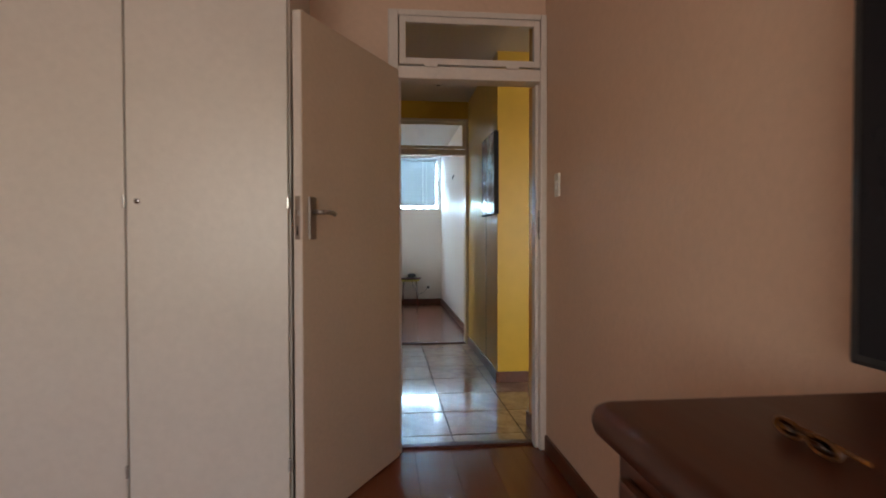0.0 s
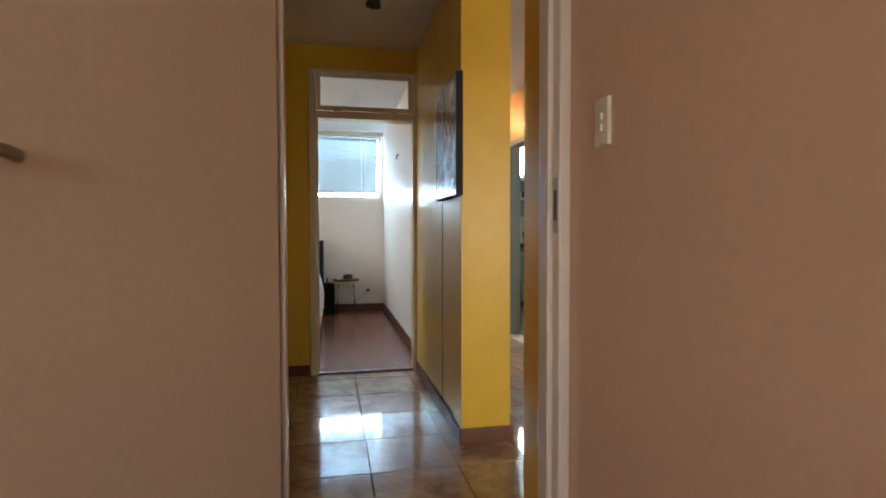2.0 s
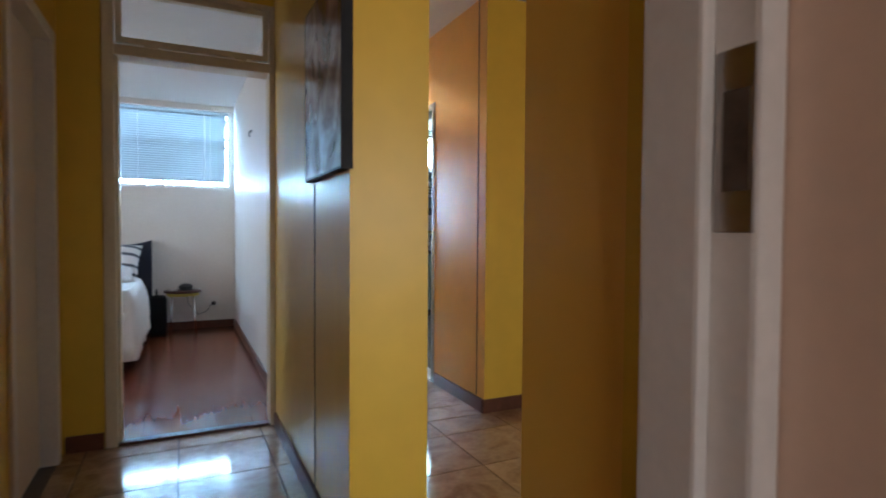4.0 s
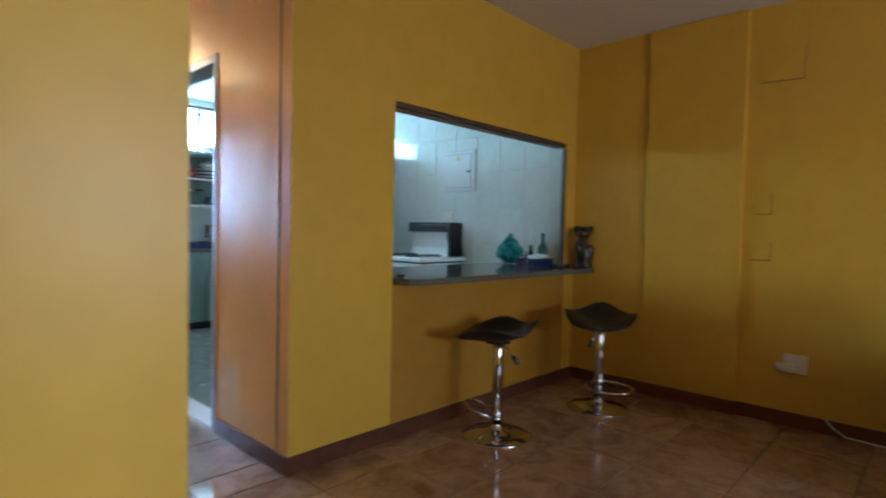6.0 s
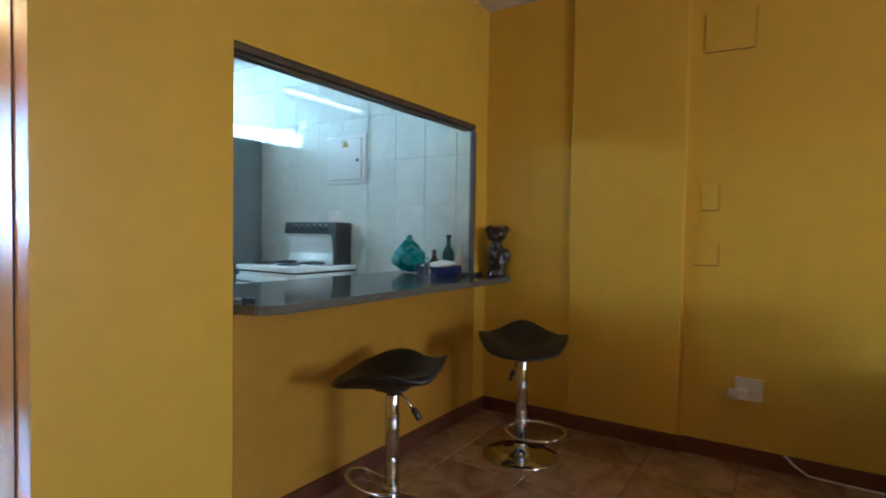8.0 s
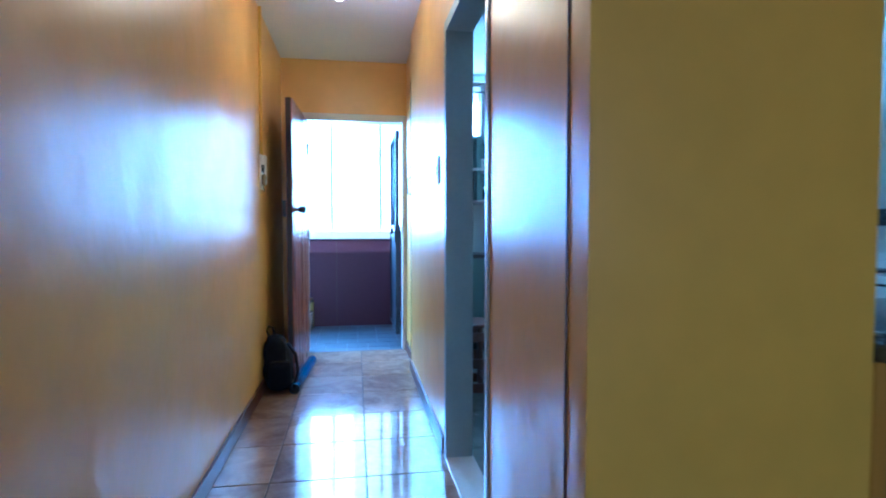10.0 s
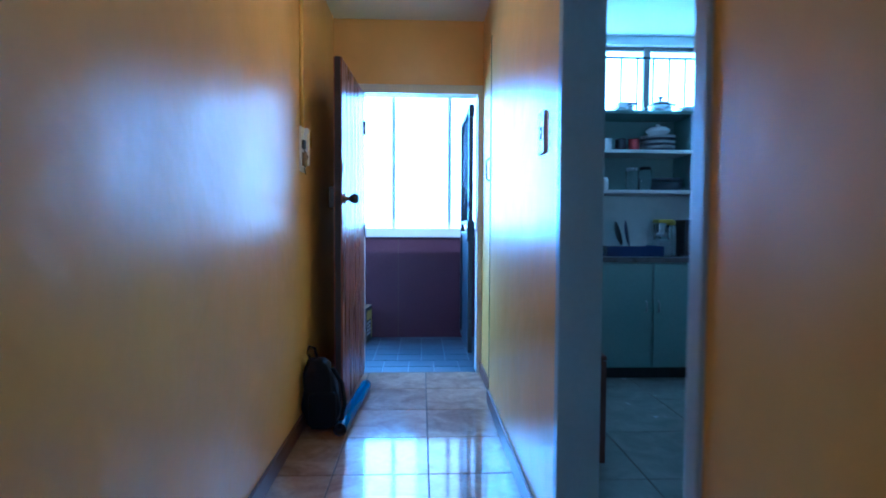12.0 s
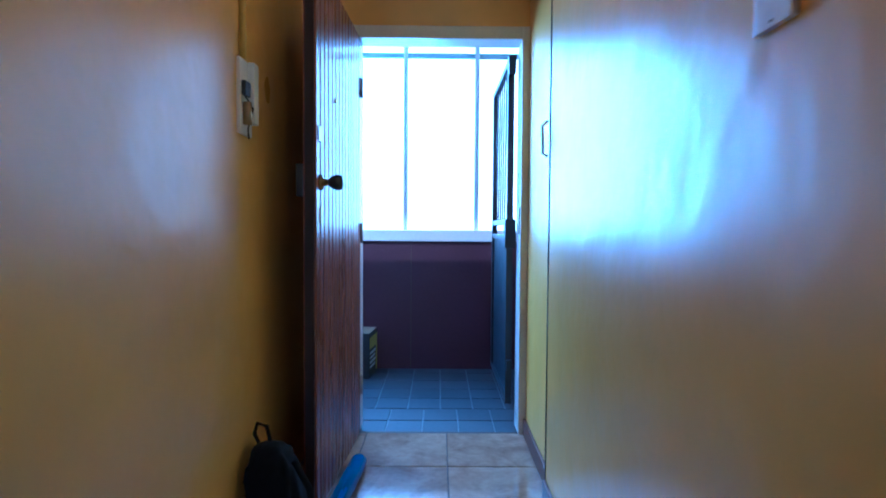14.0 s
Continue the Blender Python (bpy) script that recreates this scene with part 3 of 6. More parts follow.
def bedroom_window():
    w = thing("window_2", "high bedroom window with a lowered venetian blind", "window")
    w["kind"] = "structure"
    for x in (-0.45, 0.20, 0.85, 1.555):
        part("window_frame", boxm(x, x + 0.035, 10.36, 10.40, 1.63, 2.53, 0.004), WHITE, w)
    for z in (1.63, 2.10, 2.495):
        part("window_frame", boxm(-0.415, 1.555, 10.362, 10.398, z, z + 0.035, 0.004), WHITE, w)
    p = part("pane", boxm(-0.44, 1.58, 10.378, 10.382, 1.64, 2.52), GLASS, w, "clear glass")
    p.visible_shadow = False
    part("window_sill", boxm(-0.45, 1.59, 10.285, 10.362, 1.615, 1.632, 0.003), WHITE, w)
    b = thing("venetian_blind", "pale grey venetian blind lowered over the bedroom window", "blind")
    part("headrail", boxm(-0.42, 1.55, 10.300, 10.335, 2.485, 2.522, 0.003), BLIND, b)
    n = 30
    me = None
    for i in range(n):
        z = 1.725 + (2.475 - 1.725) * i / (n - 1)
        bm = bmesh.new()
        rows = []
        for q in range(5):
            y = -0.014 + 0.007 * q
            bow = 0.0028 * (1 - (y / 0.014) ** 2)
            rows.append([bm.verts.new((x, y, bow + dz)) for dz in (0.0, 0.0006) for x in (-0.42, 1.525)])
        for g, h in zip(rows, rows[1:]):
            bm.faces.new((g[0], g[1], h[1], h[0])).smooth = True
            bm.faces.new((g[2], h[2], h[3], g[3])).smooth = True
        if me is None:
            me = mesh_of("slat", bm, BLIND)
        else:
            bm.free()
        ob = new("slat", me)
        ob.parent = b
        ob.matrix_basis = pose(0, 10.318, z, 74)
    part("bottom_rail", boxm(-0.42, 1.525, 10.308, 10.328, 1.702, 1.714, 0.003), BLIND, b)
    part("ladder_cord", tube(bmesh.new(), [(0.62, 10.305, 1.68), (0.62, 10.305, 2.50)], 0.0015, 6), WHITEP, b)
    part("ladder_cord", tube(bmesh.new(), [(1.36, 10.305, 1.68), (1.36, 10.305, 2.50)], 0.0015, 6), WHITEP, b)
    part("tilt_wand", tube(bmesh.new(), [(1.30, 10.293, 1.75), (1.30, 10.295, 2.49)], 0.004, 8), WHITEP, b)


bedroom_window()


def kitchen_window():
    w = thing("window_3", "high kitchen strip window with steel frame", "window")
    w["kind"] = "structure"
    for x in (2.98, 3.54, 4.10, 4.655, 5.205):
        part("mullion", boxm(x, x + 0.05, 10.580, 10.63, 1.95, 2.53, 0.004), KFRAME, w)
    for z in (1.95, 2.495):
        part("window_frame", boxm(3.02, 5.205, 10.587, 10.628, z, z + 0.035, 0.004), KFRAME, w)
    for x in (3.02, 3.58, 4.14, 4.695):
        p = part("pane", boxm(x - 0.004, x + 0.524, 10.604, 10.608, 1.98, 2.50), FROSTED, w, "frosted glass pane")
        p.visible_shadow = False
    g = thing("burglar_bars", "black steel burglar bars across the kitchen window", "burglar bars")
    part("top_rail", boxm(2.95, 5.26, 10.520, 10.534, 2.415, 2.432, 0.002), BLACKMETAL, g)
    part("bottom_rail", boxm(2.95, 5.26, 10.520, 10.534, 1.985, 2.002, 0.002), BLACKMETAL, g)
    x = 3.0
    while x < 5.28:
        part("bar", boxm(x - 0.006, x + 0.006, 10.522, 10.533, 2.002, 2.415), BLACKMETAL, g)
        x += 0.128
    part("end_post", boxm(5.262, 5.285, 10.515, 10.536, 1.97, 2.44, 0.002), BLACKMETAL, g)


kitchen_window()
# Unseen windows added where the bedroom and lounge lamps stand.
for nm, a, b, y in (("window_4", -1.6, 0.6, -1.81), ("window_5", 1.95, 4.45, -0.01)):
    w = thing(nm, "plain unseen window, added behind the view", "window")
    w["kind"] = "structure"
    z0, z1 = (0.9, 2.1) if y < -1 else (0.8, 2.1)
    for x in (a, (a + b) / 2 - 0.02, b - 0.04):
        part("window_frame", boxm(x, x + 0.04, y - 0.02, y + 0.02, z0, z1, 0.003), WHITE, w)
    for z in (z0, z1 - 0.04):
        part("window_frame", boxm(a + 0.04, b - 0.04, y - 0.018, y + 0.018, z, z + 0.04, 0.003), WHITE, w)

# ground and distance outside
slab("ground", -1500, 1500, -1500, 1500, -6.2, -6.0, mat("dry_ground", (0.20, 0.17, 0.12), 0.9, var=0.2, scale=0.5), "bare ground below the building", "ground")


def sky_backdrop():
    m, n, l, p = node_mat("bright_overcast_sky")
    p.inputs["Base Color"].default_value = (0.0, 0.0, 0.0, 1)
    p.inputs["Roughness"].default_value = 1.0
    p.inputs["Emission Color"].default_value = (0.84, 0.95, 1.0, 1)
    p.inputs["Emission Strength"].default_value = 3.2
    solid("backdrop", boxm(-90, 90, 60, 60.1, -6, 70), m, "bright hazy sky beyond the gallery", "backdrop", kind="structure")


sky_backdrop()
slab("trim_cover_joint", 2.7515, 2.7550, 9.588, 9.5955, 0.086, 2.25, GROUT, "dark open joint of the cover board", "trim")


# ---- first bedroom ----
def wardrobe():
    w = thing("wardrobe", "white enamelled built-in wardrobe with plain flush doors", "wardrobe", (0, 0, 0))
    part("carcass", boxm(-2.19, 0.278, 3.095, 3.74, 0.0, H - 0.01), WARDROBE, w)
    part("plinth", boxm(-2.19, 0.272, 3.078, 3.094, 0.0, 0.055, 0.002), WARDROBE, w)
    for i in range(4):
        x1 = 0.272 - i * 0.620
        d = part("door", boxm(x1 - 0.614, x1 - 0.002, 3.070, 3.092, 0.062, 2.16, 0.003), WARDROBE, w)
        part("top_door", boxm(x1 - 0.614, x1 - 0.002, 3.070, 3.092, 2.170, H - 0.02, 0.003), WARDROBE, w)
        if i in (0, 1):
            part("hinge", boxm(x1 - 0.006, x1 + 0.004, 3.060, 3.071, 1.255, 1.305, 0.002), NICKEL, d)
            part("hinge", boxm(x1 - 0.006, x1 + 0.004, 3.060, 3.071, 0.20, 0.25, 0.002), NICKEL, d)
        bm = bmesh.new()
        lathe(bm, [(0.011, 0), (0.011, 0.004), (0.0045, 0.0045)], 16)
        k = part("keyhole", bm, CHROME, d, "small round metal keyhole", pose(x1 - 0.575, 3.0695, 1.283, 90))
        part("key_slot", boxm(-0.0025, 0.0025, -0.005, 0.004, 0.0046, 0.0052), BLACK, k)


wardrobe()


def lever_handle(parent, side, m):
    """A long backplate with a lever; side: +1 or -1 for the lever's direction."""
    b = part("backplate", boxm(-0.021, 0.021, -0.010, 0, -0.060, 0.105, 0.004), NICKEL, parent, "brushed metal backplate", m)
    bm = bmesh.new()
    tube(bm, [(0, -0.008, 0.045), (0, -0.045, 0.045), (side * 0.012, -0.052, 0.045)], 0.009, 12)
    tube(bm, [(side * 0.002, -0.052, 0.045), (side * 0.04, -0.054, 0.047), (side * 0.075, -0.051, 0.044), (side * 0.092, -0.047, 0.040)], 0.0095, 12)
    part("lever", bm, NICKEL, b)


def bedroom_door():
    a = math.degrees(math.atan2(-0.690, -0.378))
    d = thing("door_1", "ivory painted flush door standing open against the wardrobe", "door", (0.727, 3.652, 0.008), a)
    d["kind"] = "structure"
    part("leaf", boxm(0.0, 0.796, -0.040, 0.0, 0.0, 1.992, 0.003), DOORW, d)
    part("edge_strip", boxm(0.796, 0.7995, -0.0385, -0.0015, 0.0, 1.992, 0.001), WHITE, d, "paler lipped edge of the leaf")
    f = part("lock_faceplate", boxm(0.7995, 0.8015, -0.031, -0.009, 1.125, 1.29, 0.0006), NICKEL, d, "metal mortice lock plate")
    part("latch", boxm(0.8015, 0.8085, -0.027, -0.013, 1.215, 1.235, 0.001), NICKEL, f)
    part("keyway", boxm(0.8013, 0.8022, -0.023, -0.017, 1.14, 1.175), BLACK, f)
    lever_handle(d, 1, pose(0.742, 0.0, 1.185, 0, 0, 180))
    for z in (0.25, 1.75):
        part("hinge", lathe(bmesh.new(), [(0.007, -0.045), (0.007, 0.045)], 10, (0.004, -0.034, z)), NICKEL, d)


bedroom_door()


def chest():
    c = thing("chest_of_drawers", "dark mahogany chest of drawers with rounded moulded top", "chest of drawers")
    bm = bmesh.new()
    box(bm, 0.940, 1.510, 0.11, 1.580, 0.860, 0.911)
    bmesh.ops.bevel(bm, geom=list(bm.edges), offset=0.0235, segments=6, affect="EDGES", profile=0.5)
    for f in bm.faces:
        f.smooth = True
    part("top", bm, DARKWOOD, c)
    part("carcass", boxm(0.975, 1.508, 0.14, 1.550, 0.06, 0.859, 0.004), DARKWOOD, c)
    part("plinth", boxm(1.00, 1.505, 0.16, 1.515, 0.0, 0.06), DARKWOOD, c)
    for k in range(3):
        for y in (0.16, 0.85):
            d = part("drawer", boxm(0.958, 0.974, y, y + 0.665, 0.09 + k * 0.25, 0.325 + k * 0.25, 0.005), DARKWOOD, c)
            part("knob", ball(bmesh.new(), (0.945, y + 0.33, 0.21 + k * 0.25), 0.016), BRASS, d)


chest()


def television():
    t = thing("television", "black flat-screen television mounted on the bedroom wall", "television")
    part("casing", boxm(1.407, 1.462, 0.41, 1.650, 0.932, 1.66, 0.008), BLACK, t)
    part("screen", boxm(1.4045, 1.4075, 0.43, 1.630, 0.950, 1.64), SCREEN, t, "dark glossy screen")
    part("bracket", boxm(1.462, 1.512, 0.8, 1.2, 1.15, 1.45), BLACK, t)


television()


def spectacles():
    s = thing("folded_spectacles", "folded tortoiseshell spectacles lying on the chest of drawers", "spectacles", (1.110, 1.375, 0.912), 84)
    s.scale = (0.80, 0.80, 0.80)
    for x in (-0.035, 0.035):
        bm = bmesh.new()
        tube(bm, [(x + 0.030 * math.cos(a), 0.008, 0.014 + 0.011 * math.sin(a)) for a in [k * math.pi / 10 for k in range(21)]], 0.0032, 8)
        part("rim", bm, TORT, s)
        part("lens", lathe(bmesh.new(), [(0.028, 0), (0.028, 0.0015)], 20), GLASS, s, "", pose(x, 0.009, 0.014, 90) @ Matrix.Diagonal((1, 0.36, 1, 1)))
    part("bridge", tube(bmesh.new(), [(-0.007, 0.008, 0.018), (0, 0.007, 0.020), (0.007, 0.008, 0.018)], 0.003, 8), TORT, s)
    part("temple", tube(bmesh.new(), [(-0.064, 0.006, 0.016), (-0.03, -0.010, 0.012), (0.07, -0.016, 0.006)], 0.0035, 8), TORT, s)
    part("temple", tube(bmesh.new(), [(0.064, 0.006, 0.016), (0.03, -0.018, 0.010), (-0.07, -0.024, 0.006)], 0.0035, 8), TORT, s)


spectacles()


def switch_plate(name, label, m, w, h, rockers):
    s = thing(name, label, "light switch")
    s.matrix_basis = m
    p = part("faceplate", boxm(-w / 2, w / 2, -0.010, 0, -h / 2, h / 2, 0.002), WHITEP, s)
    for i in range(rockers):
        z = (i - (rockers - 1) / 2) * 0.026
        part("rocker", box(bmesh.new(), -0.007, 0.007, -0.015, -0.009, z - 0.009, z + 0.009, 0.002), WHITEP, p)
    for z in (-h / 2 + 0.008, h / 2 - 0.008):
        part("screw", ball(bmesh.new(), (0, -0.010, z), 0.0025, seg=8), NICKEL, p)
    return s


switch_plate("light_switch", "white light switch on the peach bedroom wall", pose(1.512, 3.475, 1.40, 0, 0, -90), 0.065, 0.115, 2)
switch_plate("light_switch", "white double light switch in the entrance passage", pose(2.755, 8.155, 1.42, 0, 0, -90), 0.080, 0.145, 2)


# ---- hall ----
LITBULB, _n, _l, _p = node_mat("lit_bulb_glass")
_p.inputs["Base Color"].default_value = (0.9, 0.85, 0.75, 1)
_p.inputs["Emission Color"].default_value = (1.0, 0.80, 0.55, 1)
_p.inputs["Emission Strength"].default_value = 3.0


def ceiling_spot(name, label, x, y, warm, lit):
    s = thing(name, label, "ceiling light", (x, y, H))
    part("canopy", lathe(bmesh.new(), [(0.045, -0.022), (0.050, -0.012), (0.050, 0.0)], 20), WHITEP, s)
    part("stem", tube(bmesh.new(), [(0, 0, -0.02), (0, 0.0, -0.075)], 0.008, 8), NICKEL, s)
    h = part("shade", lathe(bmesh.new(), [(0.018, 0.05), (0.028, 0.04), (0.046, -0.045), (0.043, -0.045), (0.022, 0.03)], 20, close=False), NICKEL if lit else BLACKMETAL, s, "metal spotlight shade", pose(0, 0, -0.105, warm, 0, 20))
    part("bulb", ball(bmesh.new(), (0, 0, -0.028), 0.030, seg=14), LITBULB if lit else BLACKMETAL, h, "lit reflector bulb" if lit else "")


ceiling_spot("ceiling_spotlight", "unlit dark metal spotlight on the hall ceiling", 1.11, 5.47, 8, False)
ceiling_spot("ceiling_spotlight", "lit metal spotlight on the passage ceiling", 2.245, 8.60, 24, True)


def picture():
    p = thing("framed_picture", "dark framed abstract picture hung on the yellow hall wall", "picture", (1.54, 5.30, 1.635), 0)
    y0, y1, z0, z1 = -0.262, 0.285, -0.308, 0.345
    part("canvas", boxm(-0.037, -0.024, y0 + 0.008, y1 - 0.004, z0 + 0.010, z1 - 0.006), CANVASMAT, p, "grey and brown abstract print")
    for a in ((-0.038, 0, y0, y0 + 0.008, z0, z1), (-0.038, 0, y1 - 0.004, y1, z0, z1), (-0.038, 0, y0 + 0.008, y1 - 0.004, z0, z0 + 0.010), (-0.038, 0, y0 + 0.008, y1 - 0.004, z1 - 0.006, z1)):
        part("frame_bar", boxm(*a, 0.001), FRAMEBLACK, p)


def canvas_mat():
    m, n, l, p = node_mat("abstract_print")
    tc, a, ramp = n.new("ShaderNodeTexCoord"), n.new("ShaderNodeTexNoise"), n.new("ShaderNodeValToRGB")
    a.inputs["Scale"].default_value, a.inputs["Detail"].default_value, a.inputs["Distortion"].default_value = 4.5, 5, 1.5
    l.new(tc.outputs["Object"], a.inputs["Vector"])
    r = ramp.color_ramp
    r.elements[0].position, r.elements[0].color = 0.35, (0.14, 0.09, 0.07, 1)
    r.elements[1].position, r.elements[1].color = 0.70, (0.52, 0.48, 0.47, 1)
    k = r.elements.new(0.5)
    k.color = (0.30, 0.23, 0.21, 1)
    l.new(a.outputs["Fac"], ramp.inputs["Fac"])
    l.new(ramp.outputs["Color"], p.inputs["Base Color"])
    p.inputs["Roughness"].default_value = 0.20
    p.inputs["Specular IOR Level"].default_value = 1.0
    return m


CANVASMAT = canvas_mat()
picture()
slab("trim_panel_joint", 1.5375, 1.5400, 5.578, 5.586, 0.086, 1.32, GROUT, "fine vertical panel joint on the hall wall", "trim")
slab("trim_panel_joint_passage", 2.7525, 2.7550, 6.395, 6.403, 0.086, H, GROUT, "fine vertical panel joint by the kitchen corner", "trim")


# ---- second bedroom ----
def cloth(bm, x0, x1, y0, y1, z0, z1, amp, nx=26, ny=26, seed=0.0, hang=0.0):
    """A soft sheet over a bed with hanging right side and foot."""
    grid = []
    for i in range(nx + 1):
        row = []
        for k in range(ny + 1):
            u, v = i / nx, k / ny
            x, y, z = x0 + (x1 - x0) * u, y0 + (y1 - y0) * v, z1
            e = max(0.0, (u - 0.80) / 0.20)
            f = max(0.0, (0.12 - v) / 0.12)
            d = max(e, f)
            if e > 0:
                x = x0 + (x1 - x0) * 0.80 + (x1 - x0) * 0.045 * math.sin(min(1.0, e * 1.6) * math.pi / 2)
            z = z1 - (z1 - z0) * (max(0.0, d - 0.12) / 0.88)
            w = noise.noise(Vector((x * 4.5 + seed, y * 4.5, z * 3)))
            q = noise.noise(Vector((x * 14 + seed, y * 14, z * 8)))
            hangs = 1.0 if d > 0.2 else 0.0
            row.append(bm.verts.new((x + hangs * 0.03 * w, y, z + (1 - hangs) * amp * w + 0.010 * q)))
        grid.append(row)
    for i in range(nx):
        for k in range(ny):
            bm.faces.new((grid[i][k], grid[i + 1][k], grid[i + 1][k + 1], grid[i][k + 1])).smooth = True
    return bm


def pillow_mesh(w, h, t):
    bm = bmesh.new()
    n = 14
    for s in (1, -1):
        g = []
        for i in range(n + 1):
            r = []
            for k in range(n + 1):
                u, v = 2 * i / n - 1, 2 * k / n - 1
                e = max(0.0, (1 - u ** 4) * (1 - v ** 4)) ** 0.5
                pinch = 1 - 0.07 * (1 - abs(u * v)) * max(abs(u), abs(v)) ** 6
                r.append(bm.verts.new((u * w / 2 * pinch, v * h / 2 * pinch, s * t / 2 * e * (1 + 0.12 * noise.noise(Vector((u * 2, v * 2, s)))))))
            g.append(r)
        for i in range(n):
            for k in range(n):
                f = bm.faces.new((g[i][k], g[i + 1][k], g[i + 1][k + 1], g[i][k + 1]))
                f.smooth = True
                band = k % 7
                f.material_index = 1 if band in (2, 5) else 0
    bmesh.ops.remove_doubles(bm, verts=bm.verts, dist=0.0008)
    return bm


def bed():
    b = thing("double_bed", "double bed with dark upholstered headboard and base", "bed")
    part("base", boxm(-0.85, 0.63, 8.22, 10.18, 0.08, 0.32, 0.02), NAVY, b, "dark upholstered bed base")
    part("mattress", boxm(-0.87, 0.66, 8.20, 10.18, 0.32, 0.50, 0.05), LINEN, b)
    bm = bmesh.new()
    n = 24
    for y in (10.19, 10.27):
        for i in range(n + 1):
            u = i / n
            x = -0.99 + 1.74 * u
            top = 0.965 + 0.075 * abs(2 * u - 1) ** 5 - 0.01 * math.cos(2 * math.pi * u) + (0.03 if u > 0.9 or u < 0.1 else 0.0) * 0
            inset = 0.05 if i in (0, n) else 0.0
            bm.verts.new((x, y, 0.0)), bm.verts.new((x, y, top - inset * 0.1))
    bm.verts.ensure_lookup_table()
    row = 2 * (n + 1)
    for i in range(n):
        a = 2 * i
        bm.faces.new([bm.verts[k] for k in (a, a + 2, a + 3, a + 1)])
        bm.faces.new([bm.verts[row + k] for k in (a, a + 1, a + 3, a + 2)])
        bm.faces.new([bm.verts[k] for k in (a + 1, a + 3, row + a + 3, row + a + 1)])
    for a in (0, 2 * n):
        bm.faces.new([bm.verts[k] for k in (a, a + 1, row + a + 1, row + a)])
    bmesh.ops.bevel(bm, geom=[e for e in bm.edges if e.calc_face_angle(0) > 0.9], offset=0.014, segments=2, affect="EDGES")
    part("headboard", bm, NAVY, b, "navy padded headboard with flared corners")
    for x in (-0.80, 0.55):
        for y in (8.28, 10.1):
            part("leg", lathe(bmesh.new(), [(0.022, 0), (0.03, 0.08)], 12, (x, y, 0)), DARKWOOD, b)
    c = solid("duvet", cloth(bmesh.new(), -0.90, 1.02, 8.12, 9.85, 0.13, 0.60, 0.075, 44, 44), LINEN, "rumpled white duvet hanging over the side of the bed", "duvet")
    sol = c.modifiers.new("thick", "SOLIDIFY")
    sol.thickness, sol.offset = 0.022, 1
    for k, (x, y, z, rx, ry) in enumerate(((0.33, 9.90, 0.80, 62, 4), (-0.40, 9.92, 0.79, 60, -3))):
        solid("pillow", pillow_mesh(0.66, 0.44, 0.17), [LINEN, STRIPE], "plump white pillow with dark grey stripes against the headboard", "pillow", "pillows", m=pose(x, y, z, rx, ry, -3))
    solid("pillow", pillow_mesh(0.64, 0.42, 0.15), [LINEN, LINEN], "plain white pillow lying on the bed", "pillow", "pillows", m=pose(0.30, 9.62, 0.68, 14, 0, 5))


bed()


def side_table():
    t = thing("side_table", "small round-cornered side table with dark top and chrome legs", "side table", (1.06, 10.06, 0))
    part("tabletop", lathe(bmesh.new(), [(0.0, 0.448), (0.185, 0.448), (0.192, 0.456), (0.192, 0.466), (0.186, 0.472), (0.0, 0.472)], 28, close=False), DARKWOOD, t)
    part("apron", lathe(bmesh.new(), [(0.165, 0.415), (0.165, 0.447), (0.155, 0.447), (0.155, 0.415)], 28, close=False), YELCARD, t, "yellowish wooden rim under the top")
    for k in range(4):
        a = math.pi / 4 + k * math.pi / 2
        part("leg", tube(bmesh.new(), [(0.15 * math.cos(a), 0.15 * math.sin(a), 0.43), (0.165 * math.cos(a), 0.165 * math.sin(a), 0.2), (0.185 * math.cos(a), 0.185 * math.sin(a), 0.0)], 0.010, 10), CHROME, t)


side_table()
cap = thing("clock_radio", "small black rounded clock radio on the side table", "clock radio", (1.09, 10.07, 0.473), 15)
part("casing", ball(bmesh.new(), (0, 0, 0.036), 0.075, (1.0, 0.85, 0.50)), BLACK, cap)
part("base", lathe(bmesh.new(), [(0.075, 0), (0.08, 0.008), (0.06, 0.016)], 20), BLACK, cap)
solid("folded_tissue", boxm(0.925, 1.0, 10.0, 10.07, 0.473, 0.484, 0.004), PAPER, "small white folded tissue on the side table", "tissue")
bagm = bmesh.new()
box(bagm, 0.73, 0.90, 9.92, 10.18, 0.0, 0.42, 0.05)
lb = thing("laptop_bag", "upright black bag standing between bed and side table", "bag")
part("body", bagm, FABRIC, lb)
part("handle", tube(bmesh.new(), [(0.80, 9.98, 0.41), (0.80, 9.99, 0.47), (0.80, 10.05, 0.49), (0.80, 10.11, 0.47), (0.80, 10.12, 0.41)], 0.009, 8), FABRIC, lb)


def socket(name, label, m, w=0.115, h=0.115, plug=True):
    s = thing(name, label, "socket")
    s.matrix_basis = m
    p = part("faceplate", boxm(-w / 2, w / 2, -0.009, 0, -h / 2, h / 2, 0.002), WHITEP, s)
    for dx, dz in ((0, 0.014), (-0.010, -0.006), (0.010, -0.006)):
        part("pin_hole", lathe(bmesh.new(), [(0.0035, 0), (0.0035, 0.0008)], 10), BLACK, p, "", pose(dx, -0.009, dz - 0.012, 90))
    if plug:
        part("plug", box(bmesh.new(), -0.022, 0.022, -0.045, -0.009, -0.045, -0.005, 0.008), BLACK if plug == "black" else WHITEP, s, "plug pushed into the socket")
    return s


